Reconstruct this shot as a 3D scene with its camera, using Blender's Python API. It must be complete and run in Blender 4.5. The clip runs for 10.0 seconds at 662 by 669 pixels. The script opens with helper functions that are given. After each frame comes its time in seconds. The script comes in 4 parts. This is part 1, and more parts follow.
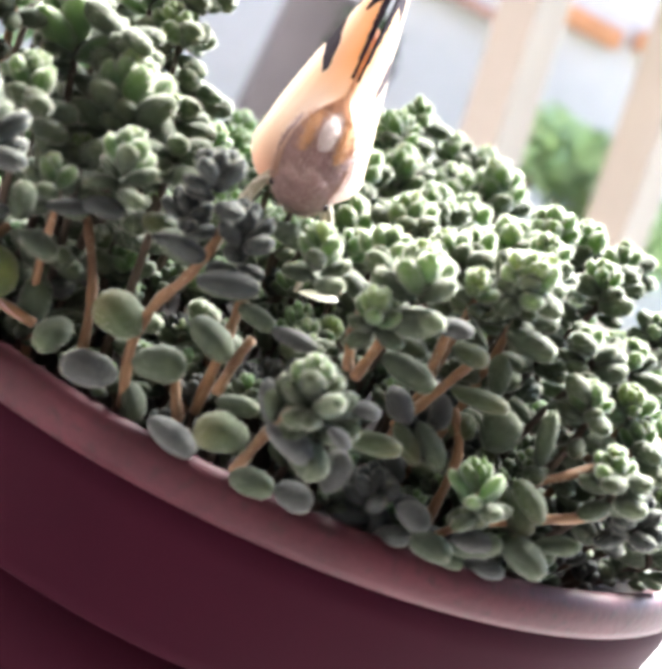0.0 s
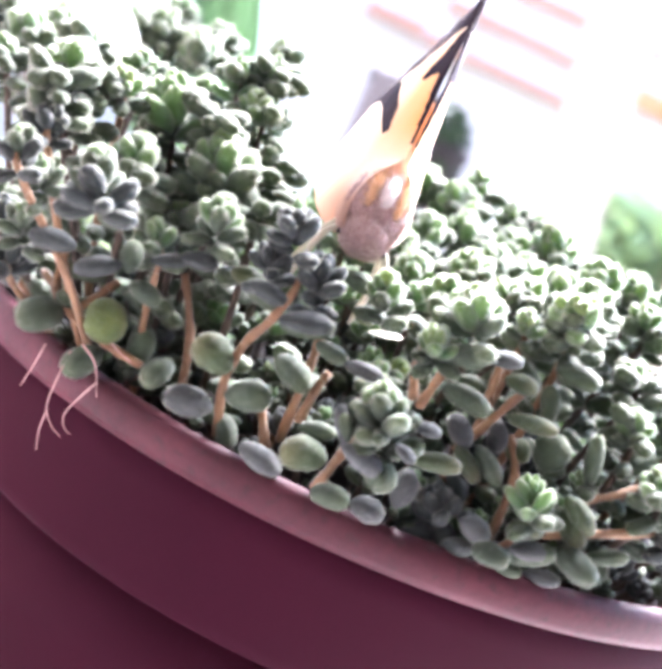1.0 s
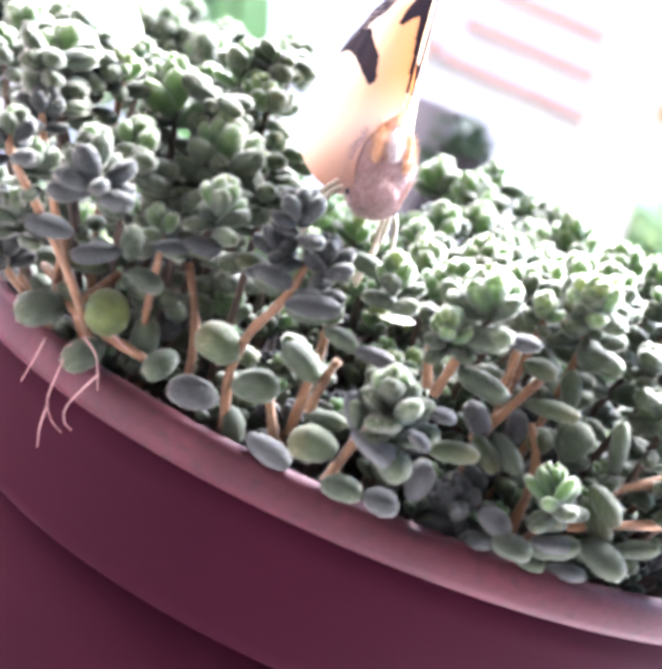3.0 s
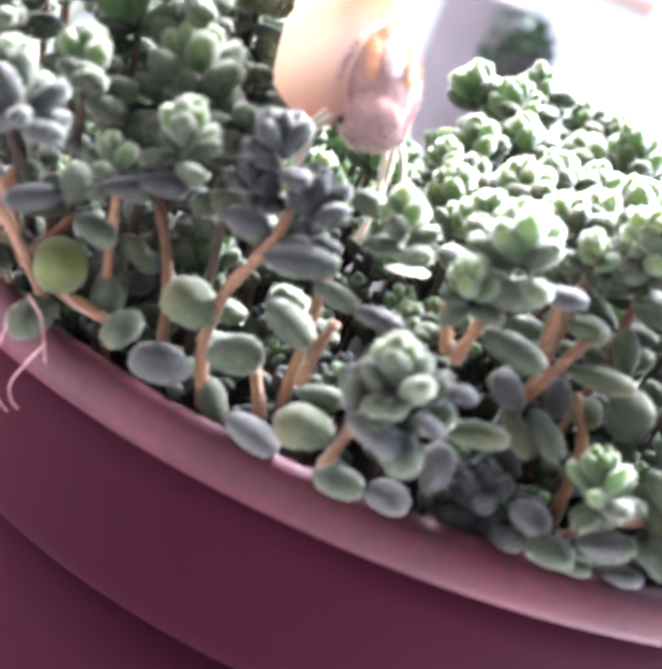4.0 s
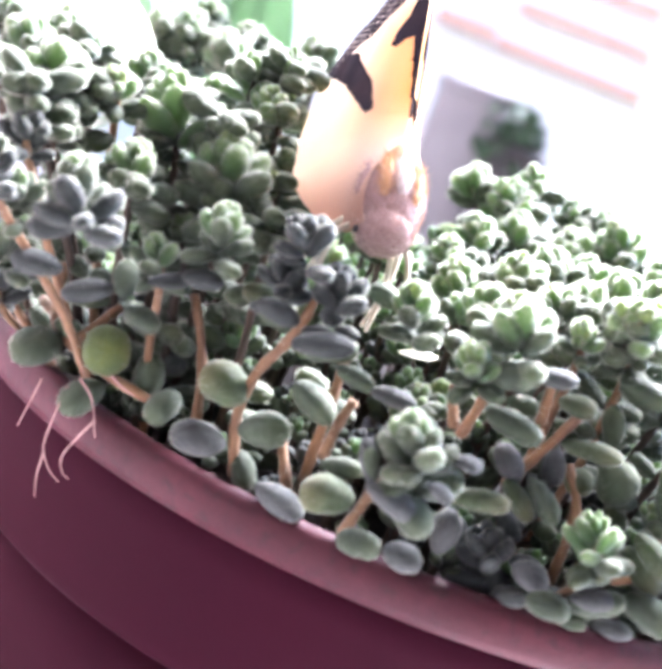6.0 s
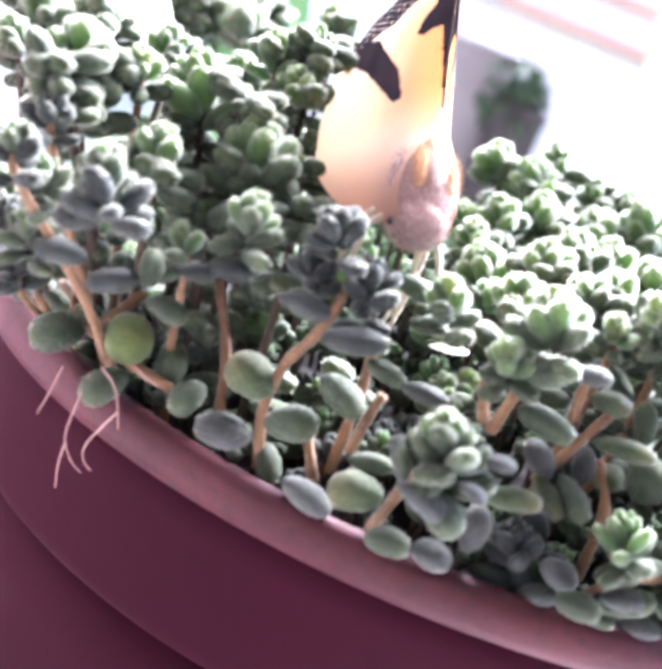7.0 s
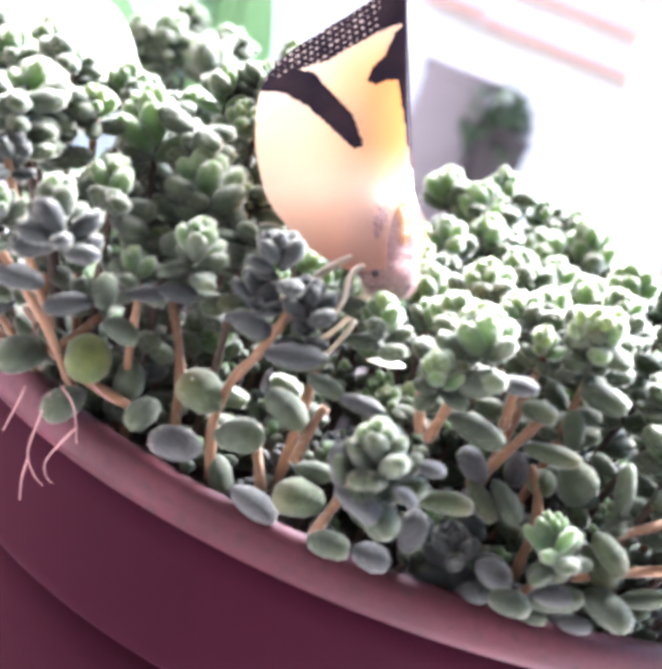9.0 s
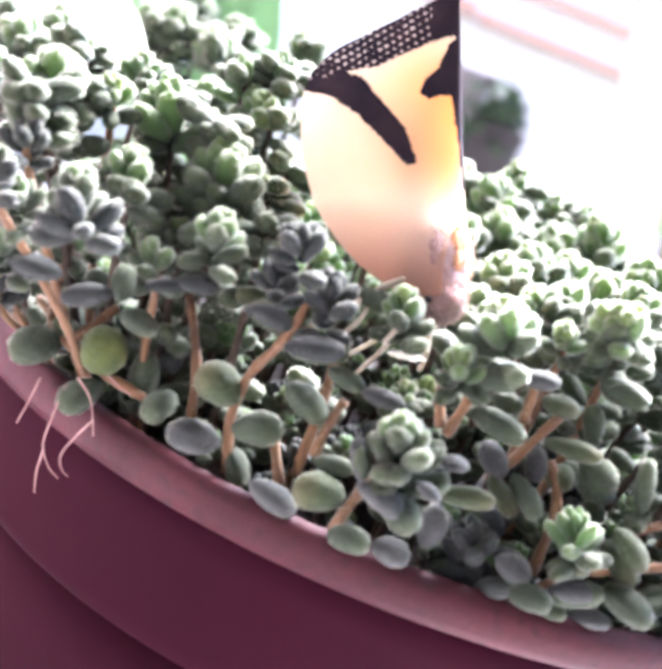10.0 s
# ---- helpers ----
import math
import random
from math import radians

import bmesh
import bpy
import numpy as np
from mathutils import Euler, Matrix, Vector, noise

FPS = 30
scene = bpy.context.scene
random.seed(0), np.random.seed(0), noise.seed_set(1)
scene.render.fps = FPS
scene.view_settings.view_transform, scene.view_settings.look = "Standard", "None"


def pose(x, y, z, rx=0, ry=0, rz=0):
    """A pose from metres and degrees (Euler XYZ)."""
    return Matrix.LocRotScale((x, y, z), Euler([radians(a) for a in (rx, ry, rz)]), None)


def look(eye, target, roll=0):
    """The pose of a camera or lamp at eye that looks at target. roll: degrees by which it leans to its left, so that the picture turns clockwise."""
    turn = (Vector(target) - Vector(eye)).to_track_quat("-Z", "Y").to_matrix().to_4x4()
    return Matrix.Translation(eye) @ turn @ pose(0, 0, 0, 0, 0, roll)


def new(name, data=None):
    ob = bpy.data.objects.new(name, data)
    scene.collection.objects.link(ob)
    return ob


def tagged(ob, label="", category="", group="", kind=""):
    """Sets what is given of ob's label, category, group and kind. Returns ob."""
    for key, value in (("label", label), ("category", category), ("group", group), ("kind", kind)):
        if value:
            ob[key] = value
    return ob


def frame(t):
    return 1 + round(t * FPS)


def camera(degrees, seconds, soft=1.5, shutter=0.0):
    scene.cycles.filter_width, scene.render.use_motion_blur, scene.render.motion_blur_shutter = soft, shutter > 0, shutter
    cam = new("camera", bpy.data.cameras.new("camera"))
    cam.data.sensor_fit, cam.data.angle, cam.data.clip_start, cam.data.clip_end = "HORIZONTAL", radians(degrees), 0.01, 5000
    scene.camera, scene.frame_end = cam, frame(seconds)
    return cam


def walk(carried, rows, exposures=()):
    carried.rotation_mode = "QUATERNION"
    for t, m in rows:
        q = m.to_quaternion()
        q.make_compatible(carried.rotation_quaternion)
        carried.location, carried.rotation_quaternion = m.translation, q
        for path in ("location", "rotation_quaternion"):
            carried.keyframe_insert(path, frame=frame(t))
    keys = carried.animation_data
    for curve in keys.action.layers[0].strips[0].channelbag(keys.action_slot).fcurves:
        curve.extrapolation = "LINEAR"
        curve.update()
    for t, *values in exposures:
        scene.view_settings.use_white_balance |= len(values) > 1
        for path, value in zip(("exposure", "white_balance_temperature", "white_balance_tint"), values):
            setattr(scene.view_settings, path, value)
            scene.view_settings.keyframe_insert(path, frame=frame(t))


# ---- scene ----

# ---- camera and walk ----
cam = camera(32.05, 10.0, soft=4.8)
cam.data.dof.use_dof = True
cam.data.dof.focus_distance = 0.168
cam.data.dof.aperture_fstop = 25.0
PATH = [
    (0.0, pose(-0.0379, -0.2197, 0.2064, 75.33, -26.49, -4.61)),
    (0.5, pose(-0.0413, -0.2311, 0.2073, 76.15, -25.36, -2.51)),
    (1.0, pose(-0.036, -0.2427, 0.2049, 78.11, -24.37, -0.38)),
    (1.5, pose(-0.0362, -0.2435, 0.2032, 78.5, -24.01, 0.72)),
    (2.0, pose(-0.0325, -0.2397, 0.2033, 78.5, -23.6, 1.05)),
    (2.2, pose(-0.0322, -0.2393, 0.2018, 79.12, -23.51, 0.85)),
    (3.3, pose(-0.0308, -0.2339, 0.1995, 78.43, -22.63, 1.11)),
    (3.5, pose(-0.0336, -0.2134, 0.1994, 75.83, -22.48, 2.31)),
    (4.0, pose(-0.0237, -0.2056, 0.2026, 72.96, -21.34, 4)),
    (4.5, pose(-0.0298, -0.2071, 0.2059, 72.96, -21.03, 5.24)),
    (5.0, pose(-0.0315, -0.2111, 0.2088, 73.46, -20.82, 5.54)),
    (5.5, pose(-0.0257, -0.2194, 0.2087, 75.14, -20.56, 4.97)),
    (5.7, pose(-0.0254, -0.2233, 0.2053, 77.43, -20.77, 4.16)),
    (6.8, pose(-0.0341, -0.2159, 0.2066, 75.14, -22.05, 3.44)),
    (7.0, pose(-0.0331, -0.218, 0.2076, 74.87, -22.03, 3.55)),
    (7.5, pose(-0.0299, -0.2311, 0.2116, 75.91, -21.73, 3.44)),
    (8.0, pose(-0.0302, -0.2327, 0.2127, 76.76, -21.49, 3.39)),
    (8.5, pose(-0.0279, -0.2276, 0.2117, 76.62, -21.23, 3.35)),
    (9.0, pose(-0.0261, -0.2273, 0.2115, 76.28, -21.12, 3.22)),
    (9.5, pose(-0.0274, -0.228, 0.211, 76.23, -21.32, 3.02)),
    (10.0, pose(-0.03, -0.2262, 0.2095, 76.17, -21.56, 2.68)),
]
walk(cam, PATH, exposures=[(0.0, 3.85, 6450, 10), (0.4, 4.15, 6150, 15), (1.0, 4.63, 5900, 20), (2.2, 4.62, 5850, 20), (3.5, 4.63, 5850, 21), (5.5, 4.66, 5800, 20), (7.0, 4.65, 5800, 20), (10.0, 4.63, 5950, 20)])

# ---- world and sun ----
SUN_AZ, SUN_EL = 27.0, 46.0      # degrees clockwise from +y, and above the horizon
world = bpy.data.worlds.new("sky")
scene.world = world
world.use_nodes = True
wn = world.node_tree
sky = wn.nodes.new("ShaderNodeTexSky")
sky.sky_type = "NISHITA"
sky.sun_disc = False
sky.sun_elevation, sky.sun_rotation = radians(SUN_EL), radians(SUN_AZ)
wn.links.new(sky.outputs["Color"], wn.nodes["Background"].inputs["Color"])
wn.nodes["Background"].inputs["Strength"].default_value = 0.15

sun = bpy.data.lights.new("sun", "SUN")
sun.energy, sun.angle, sun.color = 3.4, radians(34.0), (1.0, 0.96, 0.93)
away = Vector((math.sin(radians(SUN_AZ)) * math.cos(radians(SUN_EL)), math.cos(radians(SUN_AZ)) * math.cos(radians(SUN_EL)), math.sin(radians(SUN_EL))))
new("sun", sun).matrix_world = look(away * 4, (0, 0, 0))


# ---- materials ----
def shader(name, colour, rough=0.6, vary=0.15, grain=300.0, bump=0.2, sheen=0.0, spec=0.5, per_object=0.0, second=None, clear=0.0, blotch=40.0, speck=None, tip=None):
    """A procedural surface: two scales of colour variation, fine relief, optional sheen and a change from piece to piece."""
    m = bpy.data.materials.new(name)
    m.use_nodes = True
    n, l = m.node_tree.nodes, m.node_tree.links
    b = n["Principled BSDF"]
    b.inputs["Roughness"].default_value = rough
    b.inputs["Specular IOR Level"].default_value = spec
    if sheen:
        b.inputs["Sheen Weight"].default_value = sheen
        b.inputs["Sheen Roughness"].default_value = 0.42
        b.inputs["Sheen Tint"].default_value = (1.0, 1.0, 0.96, 1)
    if clear:
        b.inputs["Coat Weight"].default_value = clear
        b.inputs["Coat Roughness"].default_value = 0.25
    tc = n.new("ShaderNodeTexCoord")
    big, fine = n.new("ShaderNodeTexNoise"), n.new("ShaderNodeTexNoise")
    big.inputs["Scale"].default_value, fine.inputs["Scale"].default_value = blotch, grain
    big.inputs["Detail"].default_value = fine.inputs["Detail"].default_value = 4
    for q in (big, fine):
        l.new(tc.outputs["Object"], q.inputs["Vector"])
    mix = n.new("ShaderNodeMix")
    mix.data_type = "RGBA"
    other = second or tuple(c * (1 - vary * 2) for c in colour)
    mix.inputs[6].default_value, mix.inputs[7].default_value = (*colour, 1), (*other, 1)
    add = n.new("ShaderNodeMath")
    add.operation = "MULTIPLY_ADD"
    l.new(fine.outputs["Fac"], add.inputs[0])
    add.inputs[1].default_value = 0.35
    l.new(big.outputs["Fac"], add.inputs[2])
    ramp = n.new("ShaderNodeMapRange")
    ramp.inputs["From Min"].default_value, ramp.inputs["From Max"].default_value = 0.45, 0.95
    l.new(add.outputs[0], ramp.inputs["Value"])
    l.new(ramp.outputs["Result"], mix.inputs["Factor"])
    out = mix.outputs[2]
    if speck:
        dots, cut, over = n.new("ShaderNodeTexNoise"), n.new("ShaderNodeMapRange"), n.new("ShaderNodeMix")
        dots.inputs["Scale"].default_value, dots.inputs["Detail"].default_value = grain * 0.8, 2
        l.new(tc.outputs["Object"], dots.inputs["Vector"])
        cut.inputs["From Min"].default_value, cut.inputs["From Max"].default_value = 0.55, 0.78
        cut.inputs["To Max"].default_value = 0.6
        l.new(dots.outputs["Fac"], cut.inputs["Value"])
        over.data_type = "RGBA"
        over.inputs[7].default_value = (*speck, 1)
        l.new(cut.outputs["Result"], over.inputs["Factor"])
        l.new(out, over.inputs[6])
        out = over.outputs[2]
    if tip:
        sep, grow, ends = n.new("ShaderNodeSeparateXYZ"), n.new("ShaderNodeMapRange"), n.new("ShaderNodeMix")
        l.new(tc.outputs["Object"], sep.inputs[0])
        grow.interpolation_type = "SMOOTHSTEP"
        grow.inputs["From Min"].default_value, grow.inputs["From Max"].default_value = 0.5, 1.05
        l.new(sep.outputs["X"], grow.inputs["Value"])
        ends.data_type = "RGBA"
        ends.inputs[7].default_value = (*tip, 1)
        l.new(grow.outputs["Result"], ends.inputs["Factor"])
        l.new(out, ends.inputs[6])
        out = ends.outputs[2]
    if per_object:
        info, hsv = n.new("ShaderNodeObjectInfo"), n.new("ShaderNodeHueSaturation")
        span = n.new("ShaderNodeMapRange")
        span.inputs["To Min"].default_value, span.inputs["To Max"].default_value = 1 - per_object, 1 + per_object
        l.new(info.outputs["Random"], span.inputs["Value"])
        l.new(span.outputs["Result"], hsv.inputs["Value"])
        l.new(out, hsv.inputs["Color"])
        out = hsv.outputs["Color"]
    l.new(out, b.inputs["Base Color"])
    if bump:
        bp = n.new("ShaderNodeBump")
        bp.inputs["Strength"].default_value, bp.inputs["Distance"].default_value = bump, 0.0004
        l.new(fine.outputs["Fac"], bp.inputs["Height"])
        l.new(bp.outputs["Normal"], b.inputs["Normal"])
    return m


def let_through(m, share, colour):
    """Mixes light that shines through into a thin surface."""
    n, l = m.node_tree.nodes, m.node_tree.links
    t, mix = n.new("ShaderNodeBsdfTranslucent"), n.new("ShaderNodeMixShader")
    t.inputs["Color"].default_value = (*colour, 1)
    mix.inputs["Fac"].default_value = share
    l.new(n["Principled BSDF"].outputs[0], mix.inputs[1])
    l.new(t.outputs[0], mix.inputs[2])
    l.new(mix.outputs[0], n["Material Output"].inputs["Surface"])
    return m


LEAF_OLD = shader("leaf grey green", (0.058, 0.078, 0.047), 0.75, grain=38, bump=0.5, sheen=0.08, spec=0.2, per_object=0.3, second=(0.034, 0.045, 0.033), tip=(0.075, 0.096, 0.054), blotch=2.6, speck=(0.22, 0.26, 0.21))
LEAF_DULL = shader("leaf lavender grey", (0.076, 0.08, 0.077), 0.75, grain=30, bump=0.7, sheen=0.15, spec=0.2, per_object=0.25, second=(0.045, 0.052, 0.05), blotch=2.6, speck=(0.24, 0.25, 0.24))
LEAF_OLIVE = shader("leaf olive green", (0.054, 0.076, 0.04), 0.75, grain=30, bump=0.7, sheen=0.15, spec=0.2, per_object=0.25, second=(0.04, 0.056, 0.03), tip=(0.1, 0.1, 0.05), blotch=2.6, speck=(0.25, 0.28, 0.2))
LEAF_YOUNG = shader("leaf fresh green", (0.064, 0.135, 0.056), 0.75, grain=38, bump=0.5, sheen=0.45, spec=0.2, per_object=0.25, second=(0.034, 0.074, 0.038), tip=(0.135, 0.205, 0.085), blotch=2.6, speck=(0.26, 0.32, 0.24))
# the next blue green is darkened: shade on low and hidden leaves, as colour
LEAF_SHADED = shader("leaf blue green in shade", (0.05, 0.056, 0.052), 0.75, grain=38, bump=0.5, sheen=0.12, spec=0.2, per_object=0.25, second=(0.025, 0.03, 0.028), blotch=2.6)
LEAF_BUD = shader("leaf pale bud", (0.15, 0.24, 0.085), 0.75, grain=38, bump=0.5, sheen=0.5, spec=0.2, per_object=0.2, second=(0.12, 0.19, 0.08), blotch=2.6, speck=(0.3, 0.34, 0.27))
LEAF_YELLOW = shader("leaf yellow green", (0.17, 0.205, 0.045), 0.7, grain=38, bump=0.5, sheen=0.3, spec=0.3, second=(0.05, 0.085, 0.035), blotch=2.6, speck=(0.3, 0.34, 0.26))
for mat, tint, share in ((LEAF_OLD, (0.3, 0.42, 0.2), 0.1), (LEAF_DULL, (0.3, 0.32, 0.28), 0.1), (LEAF_OLIVE, (0.35, 0.45, 0.15), 0.15), (LEAF_YOUNG, (0.42, 0.6, 0.24), 0.28), (LEAF_BUD, (0.62, 0.72, 0.28), 0.3), (LEAF_YELLOW, (0.5, 0.55, 0.12), 0.15), (LEAF_SHADED, (0.1, 0.16, 0.13), 0.08)):
    let_through(mat, share, tint)
HAIR = let_through(shader("leaf hair", (0.26, 0.29, 0.22), 0.6, bump=0, sheen=0), 0.7, (0.62, 0.65, 0.54))
# dull brown bark, darkened further for the shade deep between the sprigs
STEM_SHADED = shader("stem dull brown in shade", (0.07, 0.046, 0.03), 0.8, grain=1800, bump=0.3, per_object=0.25, second=(0.04, 0.03, 0.02), blotch=260)
STEM = shader("stem orange brown", (0.27, 0.15, 0.07), 0.75, grain=1800, bump=0.3, sheen=0.15, second=(0.17, 0.09, 0.05), per_object=0.25, blotch=260)
ROOT = shader("root pink brown", (0.5, 0.3, 0.27), 0.7, bump=0.1, blotch=300)
POT = shader("maroon plastic", (0.031, 0.0043, 0.0112), 0.7, vary=0.12, grain=1500, bump=0.06, spec=0.04, blotch=30, second=(0.025, 0.0037, 0.0095))
POT_RIM = shader("worn plastic rim", (0.086, 0.0215, 0.03), 0.55, grain=700, bump=0.3, blotch=75, second=(0.046, 0.0125, 0.018), spec=0.2, speck=(0.03, 0.02, 0.02))
SOIL = shader("dark soil", (0.03, 0.024, 0.02), 0.95, grain=900, bump=1.0, blotch=200)
POST_PAINT = shader("weathered white paint", (0.3, 0.265, 0.22), 0.6, vary=0.08, grain=60, bump=0.1, blotch=6)
LEDGE = shader("weathered ledge paint", (0.52, 0.5, 0.49), 0.6, vary=0.08, grain=60, bump=0.1, blotch=8)
BOARD = shader("pale boards", (0.48, 0.46, 0.46), 0.7, vary=0.1, grain=40, bump=0.1, blotch=4)
WALL = shader("plaster", (0.3, 0.26, 0.26), 0.85, vary=0.08, grain=40, bump=0.2, blotch=3)
PLASTER_PALE = shader("pale plaster", (0.3, 0.26, 0.25), 0.85, vary=0.08, grain=40, bump=0.2, blotch=3)
TERRA = shader("terracotta paint", (0.4, 0.22, 0.17), 0.7, grain=60, blotch=6)
ORANGE = shader("orange slat paint", (0.5, 0.22, 0.1), 0.8, grain=60, blotch=8)
GREY = shader("grey planter", (0.13, 0.12, 0.125), 0.7, grain=120, blotch=12)
DARKPOT = shader("dark flowerpot", (0.03, 0.027, 0.028), 0.8, spec=0.1, grain=100, blotch=12)
PINK = shader("pink plastic", (0.7, 0.25, 0.36), 0.45, grain=300, bump=0.05, blotch=20)
LAWN = shader("lawn", (0.09, 0.16, 0.05), 0.9, grain=20, bump=0.5, blotch=2.5, second=(0.13, 0.17, 0.06))
FOLIAGE = let_through(shader("foliage", (0.26, 0.36, 0.18), 0.6, grain=200, bump=0.2, per_object=0.3, blotch=20), 0.25, (0.4, 0.55, 0.2))
BROAD_GREEN = let_through(shader("broad green leaf", (0.2, 0.3, 0.2), 0.5, grain=250, bump=0.2, blotch=30, second=(0.15, 0.24, 0.15)), 0.35, (0.3, 0.45, 0.27))
# near white: on the broad leaf this puts the sun's glare into the colour
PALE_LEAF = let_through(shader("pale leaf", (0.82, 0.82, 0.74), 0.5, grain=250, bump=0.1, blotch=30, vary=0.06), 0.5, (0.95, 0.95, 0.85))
FOLIAGE_DARK = shader("dark foliage", (0.03, 0.05, 0.028), 0.9, spec=0.1, grain=200, bump=0.2, blotch=20)
WING_CREAM = let_through(shader("wing cream", (0.8, 0.68, 0.55), 0.7, grain=1500, bump=0.15, sheen=0.3, blotch=120, second=(0.76, 0.6, 0.46)), 0.54, (0.97, 0.86, 0.73))


def wing_tints(m):
    """Yellow along the wing's inner edge and peach towards its root, by the wing's own place (metres)."""
    n, l = m.node_tree.nodes, m.node_tree.links
    tc, sep = n.new("ShaderNodeTexCoord"), n.new("ShaderNodeSeparateXYZ")
    l.new(tc.outputs["Object"], sep.inputs[0])

    def span(out, a, b):
        r = n.new("ShaderNodeMapRange")
        r.interpolation_type = "SMOOTHSTEP"
        r.inputs["From Min"].default_value, r.inputs["From Max"].default_value = a, b
        l.new(sep.outputs[out], r.inputs["Value"])
        return r.outputs["Result"]

    def product(p, q):
        k = n.new("ShaderNodeMath")
        k.operation = "MULTIPLY"
        l.new(p, k.inputs[0])
        l.new(q, k.inputs[1])
        return k.outputs[0]

    yellow = product(span("Z", -0.015, 0.001), product(span("X", -0.043, -0.034), span("X", -0.014, -0.024)))
    peach = span("X", -0.017, -0.002)
    bsdf, thin = n["Principled BSDF"], n["Translucent BSDF"]
    for socket, start, tint, warm in ((bsdf.inputs["Base Color"], bsdf.inputs["Base Color"].links[0].from_socket, (0.78, 0.48, 0.2), (0.48, 0.28, 0.2)),
                                      (thin.inputs["Color"], None, (0.95, 0.62, 0.27), (0.62, 0.4, 0.3))):
        one, two = n.new("ShaderNodeMix"), n.new("ShaderNodeMix")
        for mix, fac, colour in ((one, yellow, tint), (two, peach, warm)):
            mix.data_type = "RGBA"
            l.new(fac, mix.inputs["Factor"])
            mix.inputs[7].default_value = (*colour, 1)
        one.inputs[6].default_value = (*thin.inputs["Color"].default_value[:3], 1)
        if start:
            l.new(start, one.inputs[6])
        l.new(one.outputs[2], two.inputs[6])
        l.new(two.outputs[2], socket)


wing_tints(WING_CREAM)
WING_DARK = shader("wing dark scales", (0.012, 0.009, 0.016), 0.9, grain=2500, bump=0.2, spec=0.1, blotch=200, second=(0.03, 0.018, 0.022))
WING_DOT = shader("wing white dots", (0.55, 0.46, 0.4), 0.7, bump=0)
FUR = shader("pinkish fur", (0.25, 0.145, 0.13), 0.85, grain=2200, bump=1.0, sheen=0.25, blotch=350, second=(0.36, 0.24, 0.225))
FUR_PALE = shader("pale fur", (0.68, 0.54, 0.48), 0.85, grain=2200, bump=0.3, blotch=350, second=(0.42, 0.27, 0.23))
FUR_WHITE = shader("whitish fur", (0.66, 0.6, 0.56), 0.85, grain=2200, bump=0.4, blotch=350, second=(0.5, 0.44, 0.42))
FUR_ORANGE = shader("orange fur", (0.6, 0.33, 0.14), 0.85, grain=2200, bump=1.0, sheen=0.5, blotch=350, second=(0.5, 0.3, 0.18))
LEG = shader("pale leg", (0.6, 0.54, 0.4), 0.7, grain=2500, bump=0.3, sheen=0.3, blotch=300)
EYE = shader("eye", (0.03, 0.02, 0.02), 0.25, bump=0)

# ---- mesh helpers ----
MM = 0.001
RIM_Z = 0.15


def mesh_of(name, verts, faces, mats, slots=None, smooth=True):
    me = bpy.data.meshes.new(name)
    me.from_pydata(verts, [], faces)
    for m in mats:
        me.materials.append(m)
    me.polygons.foreach_set("use_smooth", [smooth] * len(me.polygons))
    if slots:
        me.polygons.foreach_set("material_index", slots)
    me.update()
    return me


def part(name, me, parent, label="", m=None):
    ob = new(name, me)
    ob.parent = parent
    if m is not None:
        ob.matrix_basis = m
    if label:
        tagged(ob, label)
    return ob


def lathe(name, profile, mat, segments=96, smooth=True):
    """A turned body from (radius, height) pairs, closed where the radius is 0."""
    verts, faces = [], []
    for r, z in profile:
        for k in range(segments):
            a = 2 * math.pi * k / segments
            verts.append((r * math.cos(a), r * math.sin(a), z))
    for i in range(len(profile) - 1):
        for k in range(segments):
            j = (k + 1) % segments
            faces.append((i * segments + k, i * segments + j, (i + 1) * segments + j, (i + 1) * segments + k))
    return mesh_of(name, verts, faces, [mat], smooth=smooth)


def tube(name, pts, radii, mat, sides=8, hairs=0):
    """A round stem along a line of points, tapering from radius to radius, with closed ends."""
    pts = [Vector(p) for p in pts]
    verts, faces = [], []
    side = Vector((0.3, 0.9, 0.2))
    for i, p in enumerate(pts):
        d = (pts[min(i + 1, len(pts) - 1)] - pts[max(i - 1, 0)]).normalized()
        a = d.cross(side).normalized()
        b = d.cross(a)
        for k in range(sides):
            w = 2 * math.pi * k / sides
            verts.append(p + radii[i] * (math.cos(w) * a + math.sin(w) * b))
    for i in range(len(pts) - 1):
        for k in range(sides):
            j = (k + 1) % sides
            faces.append((i * sides + k, i * sides + j, (i + 1) * sides + j, (i + 1) * sides + k))
    faces.append(tuple(range(sides))[::-1])
    faces.append(tuple(range((len(pts) - 1) * sides, len(pts) * sides)))
    slots = [0] * len(faces)
    rng = random.Random(len(pts) + hairs)
    for _ in range(hairs):
        i, k = rng.randrange(len(pts) - 1), rng.randrange(sides)
        p = verts[i * sides + k].lerp(verts[(i + 1) * sides + k], rng.random())
        out = (p - pts[i].lerp(pts[i + 1], 0.5)).normalized() + Vector((rng.uniform(-0.4, 0.4), rng.uniform(-0.4, 0.4), rng.uniform(-0.4, 0.4)))
        c = len(verts)
        s = out.cross(pts[i + 1] - pts[i]).normalized() * 0.00003
        verts += [p - s, p + s, p + out.normalized() * rng.uniform(0.0003, 0.0006)]
        faces.append((c, c + 1, c + 2))
        slots.append(1)
    return mesh_of(name, verts, faces, [mat, HAIR] if hairs else [mat], slots)


